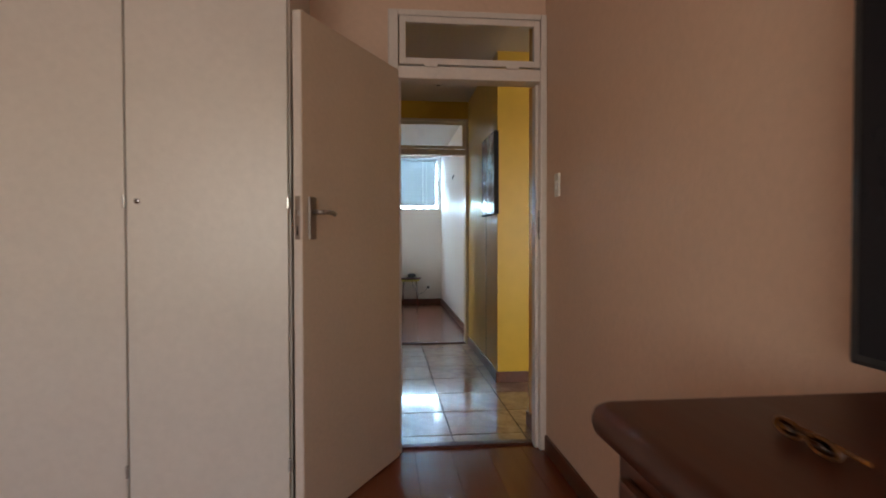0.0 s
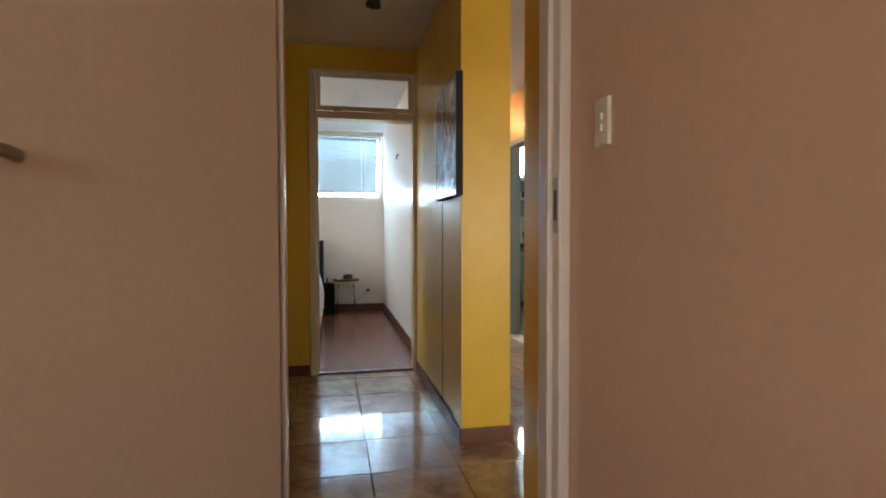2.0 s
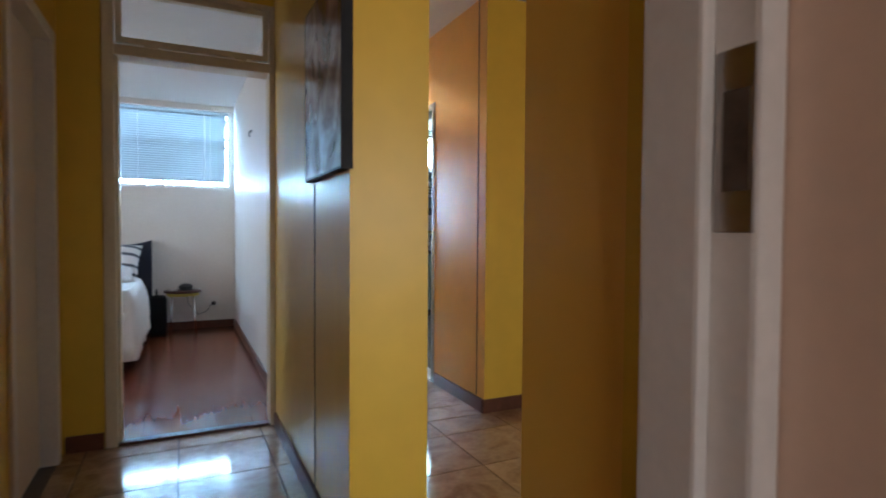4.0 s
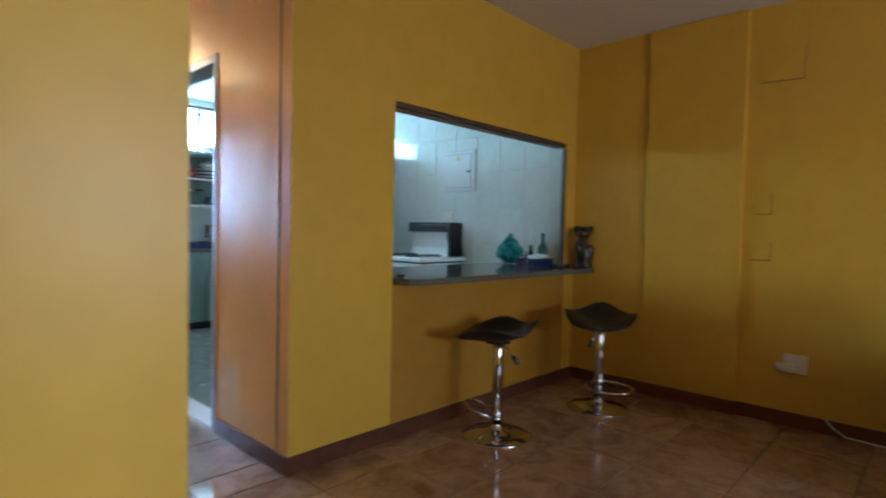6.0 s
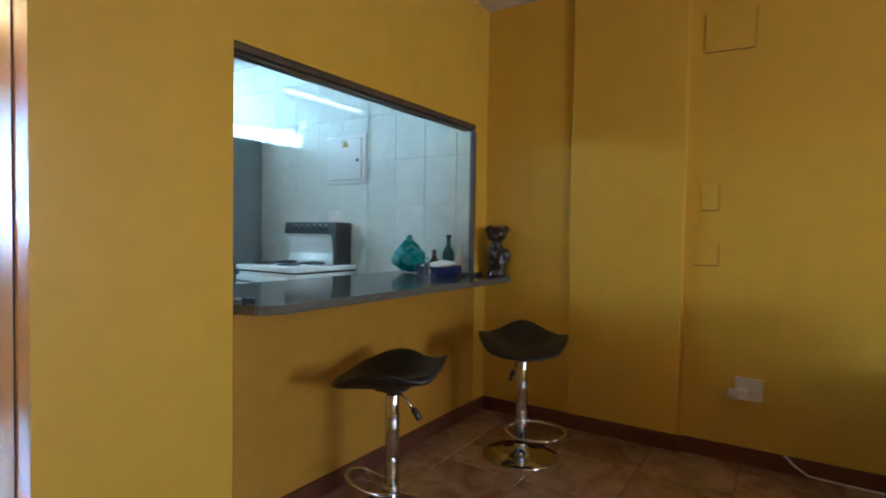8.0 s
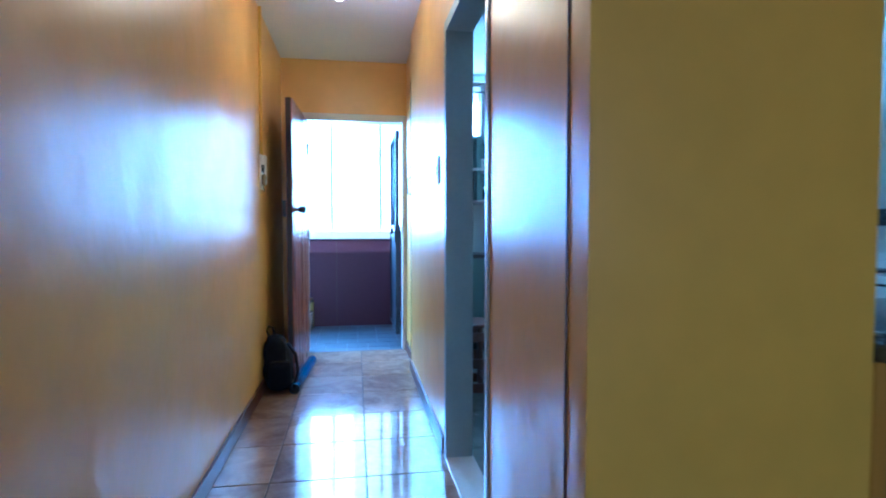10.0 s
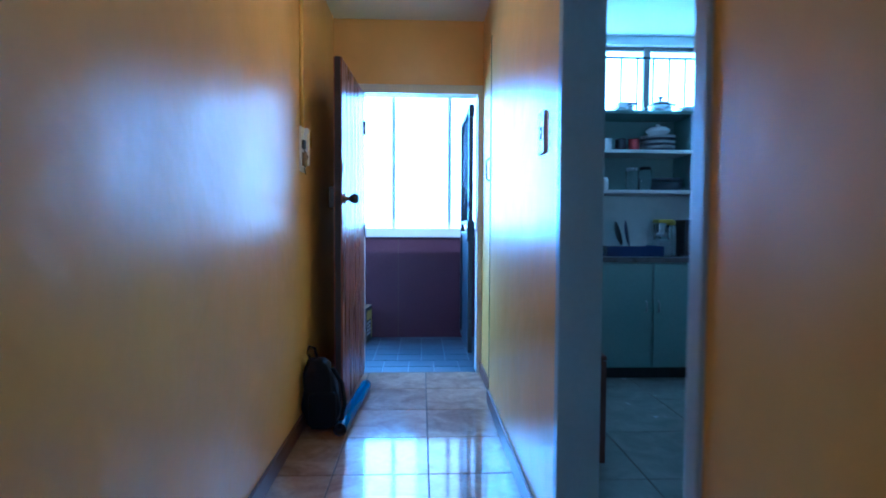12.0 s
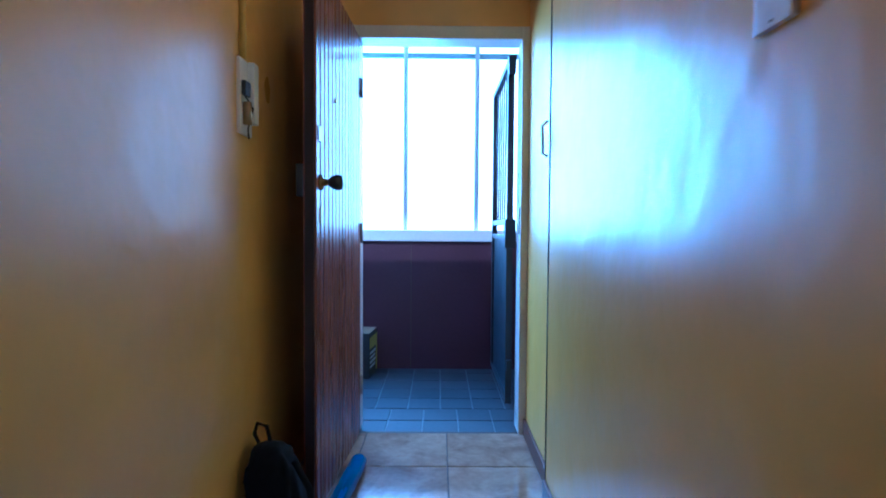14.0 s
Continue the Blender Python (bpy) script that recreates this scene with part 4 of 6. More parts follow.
socket("wall_socket", "white wall socket with a black plug beside the side table", pose(1.385, 10.30, 0.31, 0, 0, 0), 0.11, 0.11, "black")
solid("lamp_cable", tube(bmesh.new(), [(1.37, 10.26, 0.29), (1.31, 10.25, 0.20), (1.22, 10.20, 0.17), (1.12, 10.16, 0.30), (1.09, 10.12, 0.44)], 0.003, 6), BLACK, "thin dark cable hanging from the wall socket", "cable")
hk = thing("wall_hook", "small dark hook screwed to the bedroom wall", "hook")
part("rose", lathe(bmesh.new(), [(0.014, 0), (0.012, 0.008)], 12), BLACK, hk, "", pose(1.62, 8.49, 2.02, 0, -90))
part("peg", tube(bmesh.new(), [(1.613, 8.49, 2.02), (1.600, 8.49, 2.012), (1.597, 8.49, 1.985), (1.602, 8.49, 1.968)], 0.005, 8), BLACK, hk)


# ---- lounge ----
def bar_stool(x, y, seat_turn, ring, lever):
    """ring: direction, radius and slope of the foot ring; lever: direction of the lift lever."""
    s = thing("bar_stool", "bar stool with curved black leatherette seat on a chrome column", "bar stool", (x, y, 0), 0, "bar stools at the hatch")
    part("base", lathe(bmesh.new(), [(0.0, 0.0), (0.192, 0.0), (0.195, 0.004), (0.188, 0.009), (0.12, 0.020), (0.055, 0.036), (0.030, 0.060), (0.028, 0.075)], 40, close=False), CHROME, s, "round chrome foot plate")
    part("column", lathe(bmesh.new(), [(0.029, 0.06), (0.029, 0.505), (0.026, 0.510)], 24), CHROME, s)
    part("gas_lift", lathe(bmesh.new(), [(0.023, 0.505), (0.023, 0.522)], 18), CHROME, s)
    a0, rad, z0, slope = ring
    dx, dy = math.cos(radians(a0)), math.sin(radians(a0))
    loop = bmesh.new()
    pts = []
    for k in range(33):
        a = k * 2 * math.pi / 32
        p, q = rad * (math.cos(a) * math.cos(slope) + 0.95), rad * math.sin(a)
        pts.append((p * dx - q * dy, p * dy + q * dx, z0 + rad * math.sin(slope) * math.cos(a)))
    tube(loop, pts, 0.0085, 10)
    part("footrest", loop, CHROME, s, "chrome foot ring")
    zc = z0 - rad * math.sin(slope)
    part("footrest_clamp", lathe(bmesh.new(), [(0.031, zc - 0.022), (0.034, zc - 0.018), (0.034, zc + 0.018), (0.031, zc + 0.022)], 18), CHROME, s)
    part("seat_plate", boxm(-0.05, 0.05, -0.05, 0.05, 0.522, 0.5395, 0.003), BLACKMETAL, s)
    bm = bmesh.new()
    n = 24
    for side in (0, 1):
        rows = []
        for i in range(n + 1):
            r = []
            for k in range(n + 1):
                u, v = 2 * i / n - 1, 2 * k / n - 1
                px, py = u * math.sqrt(1 - 0.42 * v * v), v * math.sqrt(1 - 0.42 * u * u)
                # raised wings and back, drooping front
                lift = 0.092 * px * px * (1 - 0.85 * py * py)
                lift += 0.125 * py * py * (1 - 1.0 * px * px) if py > 0 else 0.004 * py * py
                edge = max(abs(u), abs(v)) ** 8
                r.append(bm.verts.new((px * 0.232, py * (0.225 if py > 0 else 0.240), 0.552 + lift + (0.022 * (1 - edge) if side else -0.017 * (1 - edge)))))
            rows.append(r)
        for i in range(n):
            for k in range(n):
                bm.faces.new((rows[i][k], rows[i + 1][k], rows[i + 1][k + 1], rows[i][k + 1])).smooth = True
    bmesh.ops.remove_doubles(bm, verts=bm.verts, dist=0.0006)
    bmesh.ops.recalc_face_normals(bm, faces=bm.faces)
    part("seat", bm, SEAT, s, "saddle-shaped black seat", pose(0, 0, 0, 0, 0, seat_turn))
    m = pose(0, 0, 0, 0, 0, lever)
    lev = part("lever", tube(bmesh.new(), [(0.02, 0, 0.524), (0.06, 0, 0.500), (0.105, 0, 0.455)], 0.005, 8), CHROME, s, "", m)
    part("lever_grip", tube(bmesh.new(), [(0.098, 0, 0.463), (0.112, 0, 0.448), (0.130, 0, 0.424)], 0.013, 10), BLACK, lev)


bar_stool(3.858, 5.935, -153.7, (125, 0.095, 0.150, 0.35), -85)
bar_stool(4.735, 5.765, -64.7, (-125, 0.145, 0.175, 0.0), 178)


def hatch_counter():
    c = thing("hatch_counter", "polished grey granite counter through the serving hatch", "counter")
    pts = [(3.385, 6.93), (3.385, 6.30), (3.405, 6.20), (3.47, 6.155), (5.285, 6.10), (5.285, 6.93)]
    bm = bmesh.new()
    lo, hi = [bm.verts.new((x, y, 0.850)) for x, y in pts], [bm.verts.new((x, y, 0.886)) for x, y in pts]
    bm.faces.new(lo), bm.faces.new(hi)
    for i in range(len(pts)):
        k = (i + 1) % len(pts)
        bm.faces.new((lo[i], lo[k], hi[k], hi[i]))
    bmesh.ops.recalc_face_normals(bm, faces=bm.faces)
    bmesh.ops.bevel(bm, geom=list(bm.edges), offset=0.007, segments=2, affect="EDGES")
    part("slab", bm, GRANITE, c)
    part("support", boxm(3.40, 5.27, 6.425, 6.88, 0.0, 0.849), WTILE, c, "tiled support under the counter")


hatch_counter()
ht = thing("hatch_trim", "brown timber trim round the serving hatch", "trim")
ht["kind"] = "structure"
part("head", boxm(3.381, 5.15, 6.303, 6.40, 1.812, 1.839, 0.003), WORN, ht)
part("track", boxm(3.40, 5.137, 6.33, 6.345, 1.803, 1.812, 0.001), NICKEL, ht, "worn shutter track")
part("track", boxm(3.40, 5.137, 6.365, 6.38, 1.803, 1.812, 0.001), NICKEL, ht, "worn shutter track")
part("side", boxm(5.139, 5.15, 6.297, 6.320, 0.887, 1.80, 0.002), WORN, ht)


def statue():
    bm = bmesh.new()
    lathe(bm, [(0.052, 0.0), (0.056, 0.012), (0.050, 0.03), (0.058, 0.075), (0.052, 0.12), (0.036, 0.165), (0.034, 0.19)], 20)
    ball(bm, (0.0, 0.0, 0.235), 0.056, (1.0, 0.95, 0.85))
    ball(bm, (-0.048, 0.0, 0.262), 0.024)
    ball(bm, (0.050, 0.0, 0.262), 0.024)
    ball(bm, (-0.035, -0.040, 0.222), 0.026)
    ball(bm, (-0.045, -0.02, 0.13), 0.024, (1, 1, 1.9))
    ball(bm, (0.042, -0.025, 0.12), 0.022, (1, 1, 1.8))
    ball(bm, (-0.03, -0.045, 0.165), 0.018)
    for v in bm.verts:
        v.co.x += 0.006 * math.sin(v.co.z * 22)
    st = solid("carved_statue", bm, EBONY, "dark carved wooden animal statue on the counter end", "statue", m=pose(5.215, 6.17, 0.887, 0, 0, -35) @ Matrix.Scale(1.13, 4))
    rm = st.modifiers.new("weld", "REMESH")
    rm.mode, rm.voxel_size, rm.use_smooth_shade = "VOXEL", 0.0045, True


statue()


def bottle(x, y, z, r, h, material, label, cap=None, cap_label=""):
    b = thing("bottle", label, "bottle", (x, y, z))
    part("body", lathe(bmesh.new(), [(r * 0.9, 0), (r, 0.006), (r, h * 0.52), (r * 0.80, h * 0.62), (r * 0.36, h * 0.74), (r * 0.34, h * 0.97), (r * 0.4, h)], 20), material, b)
    part("cap", lathe(bmesh.new(), [(r * 0.43, h * 0.94), (r * 0.43, h * 1.03)], 14), cap or BLACK, b, cap_label)
    return b


bottle(5.238, 6.55, 0.887, 0.040, 0.25, BOTTLE, "green glass bottle on the counter")
bottle(5.240, 6.46, 0.887, 0.035, 0.19, WHITEP, "small white-capped bottle on the counter", WHITEP)
bottle(4.885, 6.48, 0.887, 0.020, 0.13, GLASS, "small clear pump bottle on the counter", WHITEP)
BROWNGLASS = glass("brown_bottle_glass", (0.16, 0.07, 0.04), 0.06)
cd = thing("candle", "slim white candle stuck in a brown glass bottle", "candle", (5.185, 6.63, 0.887))
part("bottle", lathe(bmesh.new(), [(0.030, 0), (0.034, 0.006), (0.033, 0.07), (0.014, 0.115), (0.012, 0.150), (0.014, 0.156)], 20), BROWNGLASS, cd, "brown glass bottle")
part("wax", lathe(bmesh.new(), [(0.010, 0.157), (0.010, 0.285), (0.004, 0.290)], 12), PAPER, cd)


def crumpled_bag():
    bm = bmesh.new()
    bmesh.ops.create_icosphere(bm, subdivisions=4, radius=0.11)
    for v in bm.verts:
        w = noise.noise(v.co * 22) * 0.016 + noise.noise(v.co * 55) * 0.008
        n = v.co.normalized()
        v.co += n * w
        v.co.z = v.co.z * 0.92 + 0.10
        if v.co.z > 0.13:
            k = min(1.0, (v.co.z - 0.13) / 0.07)
            v.co.x *= 1 - 0.62 * k
            v.co.y *= 1 - 0.62 * k
            v.co.z += 0.035 * k
        v.co.z = max(0.0, v.co.z)
    for f in bm.faces:
        f.smooth = False
    b = thing("plastic_bag", "crumpled teal plastic bag with knotted top on the counter", "bag", (5.095, 6.775, 0.888), 20)
    part("sack", bm, TEAL, b)
    part("knot", ball(bmesh.new(), (0.005, 0.0, 0.232), 0.024, (1.2, 0.9, 0.9), 10), TEAL, b)


crumpled_bag()
tr = thing("desk_tray", "dark blue tray holding papers on the counter", "tray", (5.055, 6.50, 0.887), -8)
part("tray", box(box(box(boxm(-0.125, 0.125, -0.08, 0.08, 0.0, 0.008), -0.125, -0.117, -0.08, 0.08, 0.008, 0.06), 0.117, 0.125, -0.08, 0.08, 0.008, 0.06), -0.117, 0.117, -0.08, -0.072, 0.008, 0.06), BLUEP, tr)
part("back", boxm(-0.117, 0.117, 0.072, 0.08, 0.008, 0.06), BLUEP, tr)
pp = solid("papers", boxm(-0.105, 0.09, -0.06, 0.06, 0.0, 0.016, 0.003), PAPER, "white papers lying in the tray", "paper", m=pose(5.055, 6.50, 0.948, 5, -8, -14))
solid("remote_control", boxm(-0.03, 0.03, -0.07, 0.07, 0, 0.02, 0.006), BLACK, "black remote control on the counter", "remote control", m=pose(5.16, 6.33, 0.887, 0, 0, 70))
gl = solid("drinking_glass", lathe(bmesh.new(), [(0.026, 0), (0.030, 0.004), (0.036, 0.10), (0.034, 0.10), (0.028, 0.008), (0.0, 0.008)], 18, close=False), GLASS, "clear drinking glass on the counter", "glass", m=pose(5.245, 6.36, 0.887))
ky = thing("key_bunch", "bunch of keys on the hatch counter", "keys", (3.47, 6.36, 0.887))
part("ring", tube(bmesh.new(), [(0.02 * math.cos(a), 0.02 * math.sin(a), 0.004) for a in [k * math.pi / 8 for k in range(17)]], 0.002, 6), NICKEL, ky)
for a in (20, 80, 140):
    part("key", box(boxm(0.018, 0.042, -0.011, 0.011, 0.001, 0.004, 0.001), 0.042, 0.075, -0.004, 0.004, 0.001, 0.004), NICKEL, ky, "", pose(0, 0, 0.002, 0, 0, a))
part("fob", boxm(-0.02, 0.02, -0.045, -0.015, 0.0, 0.014, 0.004), BLACK, ky)

socket("wall_socket", "white double wall socket with adaptor on the yellow lounge wall", pose(5.30, 4.765, 0.385, 0, 0, -90), 0.125, 0.115, False)
ad = thing("plug_adaptor", "white plug adaptor pushed into the lounge socket", "plug", (5.291, 4.765, 0.385))
part("body", boxm(-0.055, 0, -0.005, 0.050, -0.045, 0.005, 0.008), WHITEP, ad)
part("side_plug", lathe(bmesh.new(), [(0.026, 0), (0.026, 0.035), (0.022, 0.040)], 18), WHITEP, ad, "", pose(-0.035, 0.05, -0.022, -90))
solid("wall_cable", tube(bmesh.new(), [(5.282, 4.60, 0.088), (5.275, 4.56, 0.05), (5.276, 4.50, 0.012), (5.277, 4.3, 0.006), (5.276, 3.9, 0.006), (5.275, 3.2, 0.006)], 0.0045, 8), WHITEP, "white cable running along the skirting board", "cable")


def wall_patch(y0, y1, z0, z1, tilt):
    """A painted-over cover plate standing a little proud of the wall."""
    w, h = (y1 - y0) / 2, (z1 - z0) / 2
    c = thing("cover_plate", "painted-over yellow cover plate on the lounge wall", "cover plate", group="cover plates on the wall")
    c.matrix_basis = pose(5.300, (y0 + y1) / 2, (z0 + z1) / 2, tilt)
    part("plate", boxm(-0.0075, -0.002, -w, w, -h, h, 0.0025), YELLOW, c)
    # Dark backing, shifted down and to one side, paints the plate's shadow.
    part("gap", boxm(-0.002, 0, -w - 0.003, w - 0.002, -h - 0.004, h - 0.004), GROUT, c, "dark backing drawn as the plate's shadow line")


wall_patch(4.785, 5.015, 2.12, 2.325, 1.5)
wall_patch(4.930, 5.010, 1.30, 1.435, 0)
wall_patch(4.925, 5.040, 1.01, 1.125, 0)


def armchair():
    a = thing("leather_armchair", "dark brown leather recliner armchair with rolled back", "armchair", (4.68, 3.72, 0), 0)
    part("base", boxm(-0.42, 0.40, -0.42, 0.30, 0.06, 0.30, 0.03), LEATHER, a)
    part("seat_cushion", boxm(-0.30, 0.28, -0.44, 0.18, 0.30, 0.48, 0.06), LEATHER, a)
    for x in (-0.42, 0.28):
        part("armrest", boxm(x, x + 0.14, -0.44, 0.24, 0.28, 0.64, 0.055), LEATHER, a)
    part("back", boxm(-0.40, 0.38, -0.09, 0.09, 0.0, 0.62, 0.06), LEATHER, a, "reclined padded back", pose(0, 0.20, 0.30, -14))
    part("head_roll", ball(bmesh.new(), (0, 0, 0), 0.12, (2.9, 0.95, 0.9), 20), LEATHER, a, "rolled head cushion", pose(0, 0.33, 0.835))
    for x in (-0.34, 0.32):
        for y in (-0.36, 0.22):
            part("foot", lathe(bmesh.new(), [(0.025, 0), (0.03, 0.06)], 12, (x, y, 0)), DARKWOOD, a)


armchair()


# ---- kitchen ----
def cabinet(x0, x1, drawer, handle_right):
    c = thing("base_cabinet", "pale mint painted base cabinet" + (" with a drawer above its door" if drawer else " with a full-height door"), "cabinet", group="kitchen base cabinets")
    part("body", boxm(x0 + 0.001, x1 - 0.001, 10.085, 10.53, 0.085, 0.842), CABGREEN, c)
    part("kick_board", boxm(x0, x1, 10.125, 10.14, 0.0, 0.085), BLACK, c, "black kick board")
    top = 0.685 if drawer else 0.832
    d = part("door", boxm(x0 + 0.012, x1 - 0.012, 10.066, 10.084, 0.092, top, 0.003), CABGREEN, c)
    hx = x1 - 0.045 if handle_right else x0 + 0.045
    part("handle", tube(bmesh.new(), [(hx, 10.066, 0.49), (hx, 10.046, 0.50), (hx, 10.046, 0.56), (hx, 10.066, 0.57)], 0.006, 8), NICKEL, d)
    if drawer:
        w = part("drawer", boxm(x0 + 0.012, x1 - 0.012, 10.066, 10.084, 0.700, 0.832, 0.003), CABGREEN, c)
        m = (x0 + x1) / 2
        part("handle", tube(bmesh.new(), [(m - 0.045, 10.066, 0.775), (m - 0.035, 10.046, 0.772), (m + 0.035, 10.046, 0.772), (m + 0.045, 10.066, 0.775)], 0.006, 8), NICKEL, w)


for i, (a, b) in enumerate(((2.88, 3.098), (3.098, 3.540), (3.540, 3.982), (3.982, 4.432), (4.432, 4.880), (4.880, 5.295))):
    cabinet(a, b, i >= 4, i not in (3, 5))
wt = thing("worktop", "dark laminate kitchen worktop along the window wall", "worktop")
part("slab", boxm(2.88, 5.295, 10.050, 10.535, 0.845, 0.882, 0.006), WORKTOP, wt)


def shelf_unit():
    u = thing("wall_cupboard", "pale mint wall cupboard with open shelves and a sliding door", "cupboard")
    part("back", boxm(2.90, 5.29, 10.525, 10.537, 1.36, 1.94), CABGREEN, u)
    for z in (1.345, 1.640, 1.925):
        part("shelf", boxm(2.90, 5.29, 10.215, 10.524, z, z + 0.025, 0.003), WHITE if z < 1.9 else CABGREEN, u)
    for x in (2.90, 3.42, 4.325, 5.24):
        for z in ((1.370, 1.640), (1.665, 1.925)):
            part("upright", boxm(x, x + 0.045, 10.213, 10.524, *z, 0.003), CABGREEN, u)
    part("sliding_door", boxm(4.690, 5.238, 10.196, 10.2115, 1.372, 1.922, 0.003), CABGREEN, u, "plain mint sliding door")


shelf_unit()


def pot(x, y, z, r, h, lid, label):
    p = thing("cooking_pot", label, "pot", (x, y, z), 30 * x)
    part("body", lathe(bmesh.new(), [(r * 0.92, 0), (r, 0.012), (r, h), (r * 0.96, h), (r * 0.9, 0.012)], 22), SILVER, p)
    for s in (1, -1):
        part("handle", tube(bmesh.new(), [(s * r, -0.03, h * 0.75), (s * (r + 0.03), -0.025, h * 0.8), (s * (r + 0.03), 0.025, h * 0.8), (s * r, 0.03, h * 0.75)], 0.006, 8), BLACK, p)
    if lid:
        part("lid", lathe(bmesh.new(), [(r * 1.02, h), (r * 0.8, h + 0.018), (0.012, h + 0.03), (0.010, h + 0.045), (0.024, h + 0.052), (0.022, h + 0.064)], 22), SILVER, p)
    return p


def pan(x, y, z, r, turn, material, label):
    p = thing("frying_pan", label, "pan", (x, y, z), turn)
    part("dish", lathe(bmesh.new(), [(r * 0.75, 0), (r, 0.05), (r * 0.97, 0.05), (r * 0.72, 0.006)], 24), material, p)
    part("handle", tube(bmesh.new(), [(r * 0.95, 0, 0.042), (r + 0.06, 0, 0.055), (r + 0.19, 0, 0.075)], 0.010, 8), BLACK, p)


TOP = 1.951
pot(3.15, 10.36, TOP, 0.09, 0.10, True, "lidded aluminium pot on top of the wall cupboard")
pot(3.62, 10.38, TOP, 0.085, 0.09, False, "open aluminium pot on top of the wall cupboard")
pot(3.86, 10.36, TOP, 0.075, 0.075, False, "small aluminium pot on top of the wall cupboard")
pot(4.14, 10.36, TOP, 0.085, 0.07, True, "lidded aluminium pot on top of the wall cupboard")
pan(4.36, 10.37, TOP, 0.085, 35, SILVER, "aluminium saucepan with a raised handle on the cupboard")
pan(4.50, 10.35, TOP, 0.075, 5, SILVER, "small aluminium pan with a long handle on the cupboard")
pan(4.83, 10.37, TOP, 0.12, 200, SILVER, "shallow aluminium pan on the cupboard")
rp = thing("roasting_pan", "dark oval roasting pan turned over on the cupboard", "pan", (5.09, 10.37, TOP))
part("dish", lathe(bmesh.new(), [(0.165, 0.0), (0.16, 0.02), (0.12, 0.07), (0.05, 0.085)], 26), BLACKMETAL, rp, "", Matrix.Diagonal((1.0, 0.75, 1, 1)))
part("knob", ball(bmesh.new(), (0, 0, 0.092), 0.018, seg=10), BLACK, rp)


def plate_stack(x, y, z, n, material, label):
    s = thing("plate_stack", label, "plates", (x, y, z))
    for i in range(n):
        part("plate", lathe(bmesh.new(), [(0.07, 0), (0.125, 0.014), (0.128, 0.018), (0.07, 0.006)], 26), material if i % 2 else STRIPE, s, "", pose(0, 0, 0.020 * i))


plate_stack(4.13, 10.37, 1.666, 6, WHITEP, "stack of black and white plates on the shelf")
bw = thing("tureen", "white lidded china bowl on the stacked plates", "bowl", (4.13, 10.37, 1.788))
part("bowl", lathe(bmesh.new(), [(0.04, 0), (0.085, 0.03), (0.09, 0.045)], 24), WHITEP, bw)
part("lid", lathe(bmesh.new(), [(0.088, 0.045), (0.06, 0.065), (0.014, 0.074), (0.016, 0.09)], 24), WHITEP, bw)


def mug(x, y, z, material, label):
    m = thing("mug", label, "mug", (x, y, z), 60)
    part("cup", lathe(bmesh.new(), [(0.034, 0), (0.040, 0.01), (0.041, 0.092), (0.037, 0.092), (0.034, 0.012)], 20), material, m)
    part("handle", tube(bmesh.new(), [(0.039, 0, 0.075), (0.065, 0, 0.07), (0.068, 0, 0.035), (0.039, 0, 0.022)], 0.006, 8), material, m)


REDP = mat("red_glazed_china", (0.30, 0.03, 0.03), 0.25, var=0.1)
for x, k in ((3.50, WHITEP), (3.60, REDP), (3.72, WHITEP), (3.83, BLACK), (3.93, REDP), (3.02, WHITEP), (3.16, WHITEP), (3.30, REDP)):
    mug(x, 10.33, 1.666, k, "glazed china mug on the open shelf")


def jar(x, y, z, r, h, material, lid, label):
    j = thing("storage_jar", label, "jar", (x, y, z))
    part("jar", lathe(bmesh.new(), [(r * 0.9, 0), (r, 0.01), (r, h * 0.8), (r * 0.8, h * 0.9)], 20), material, j)
    part("lid", lathe(bmesh.new(), [(r * 0.84, h * 0.88), (r * 0.86, h), (r * 0.8, h * 1.01)], 20), lid, j)


jar(3.92, 10.33, 1.371, 0.045, 0.17, GLASS, SILVER, "glass storage jar with metal lid on the shelf")
jar(4.03, 10.35, 1.371, 0.050, 0.18, GLASS, BLACK, "glass storage jar with dark lid on the shelf")
jar(3.56, 10.35, 1.371, 0.050, 0.15, SILVER, BLACK, "metal tea tin on the shelf")
jar(3.70, 10.33, 1.371, 0.040, 0.10, WHITEP, SILVER, "small white jar on the shelf")
jar(4.43, 10.33, 1.371, 0.035, 0.10, WHITEP, WHITEP, "small white jar in the cupboard")
bottle(4.535, 10.33, 1.371, 0.034, 0.22, GREENG, "green plastic bottle in the cupboard", GREENG)
dt = thing("cake_tin", "dark flat cake tin on the lower shelf", "tin", (4.20, 10.37, 1.371))
part("body", lathe(bmesh.new(), [(0.11, 0), (0.115, 0.01), (0.115, 0.085)], 24), BLACKMETAL, dt)
part("lid", lathe(bmesh.new(), [(0.119, 0.07), (0.119, 0.092), (0.11, 0.097)], 24), BLACKMETAL, dt)
plate_stack(4.46, 10.38, 1.666, 4, WHITEP, "stack of plates in the cupboard")
jug = thing("china_jug", "pale china jug with a dark handle in the cupboard", "jug", (4.62, 10.36, 1.666))
part("body", lathe(bmesh.new(), [(0.035, 0), (0.05, 0.03), (0.045, 0.09), (0.03, 0.12), (0.035, 0.13)], 20), WHITEP, jug)
part("handle", tube(bmesh.new(), [(0.04, 0, 0.11), (0.075, 0, 0.10), (0.078, 0, 0.05), (0.047, 0, 0.03)], 0.007, 8), BLACK, jug)


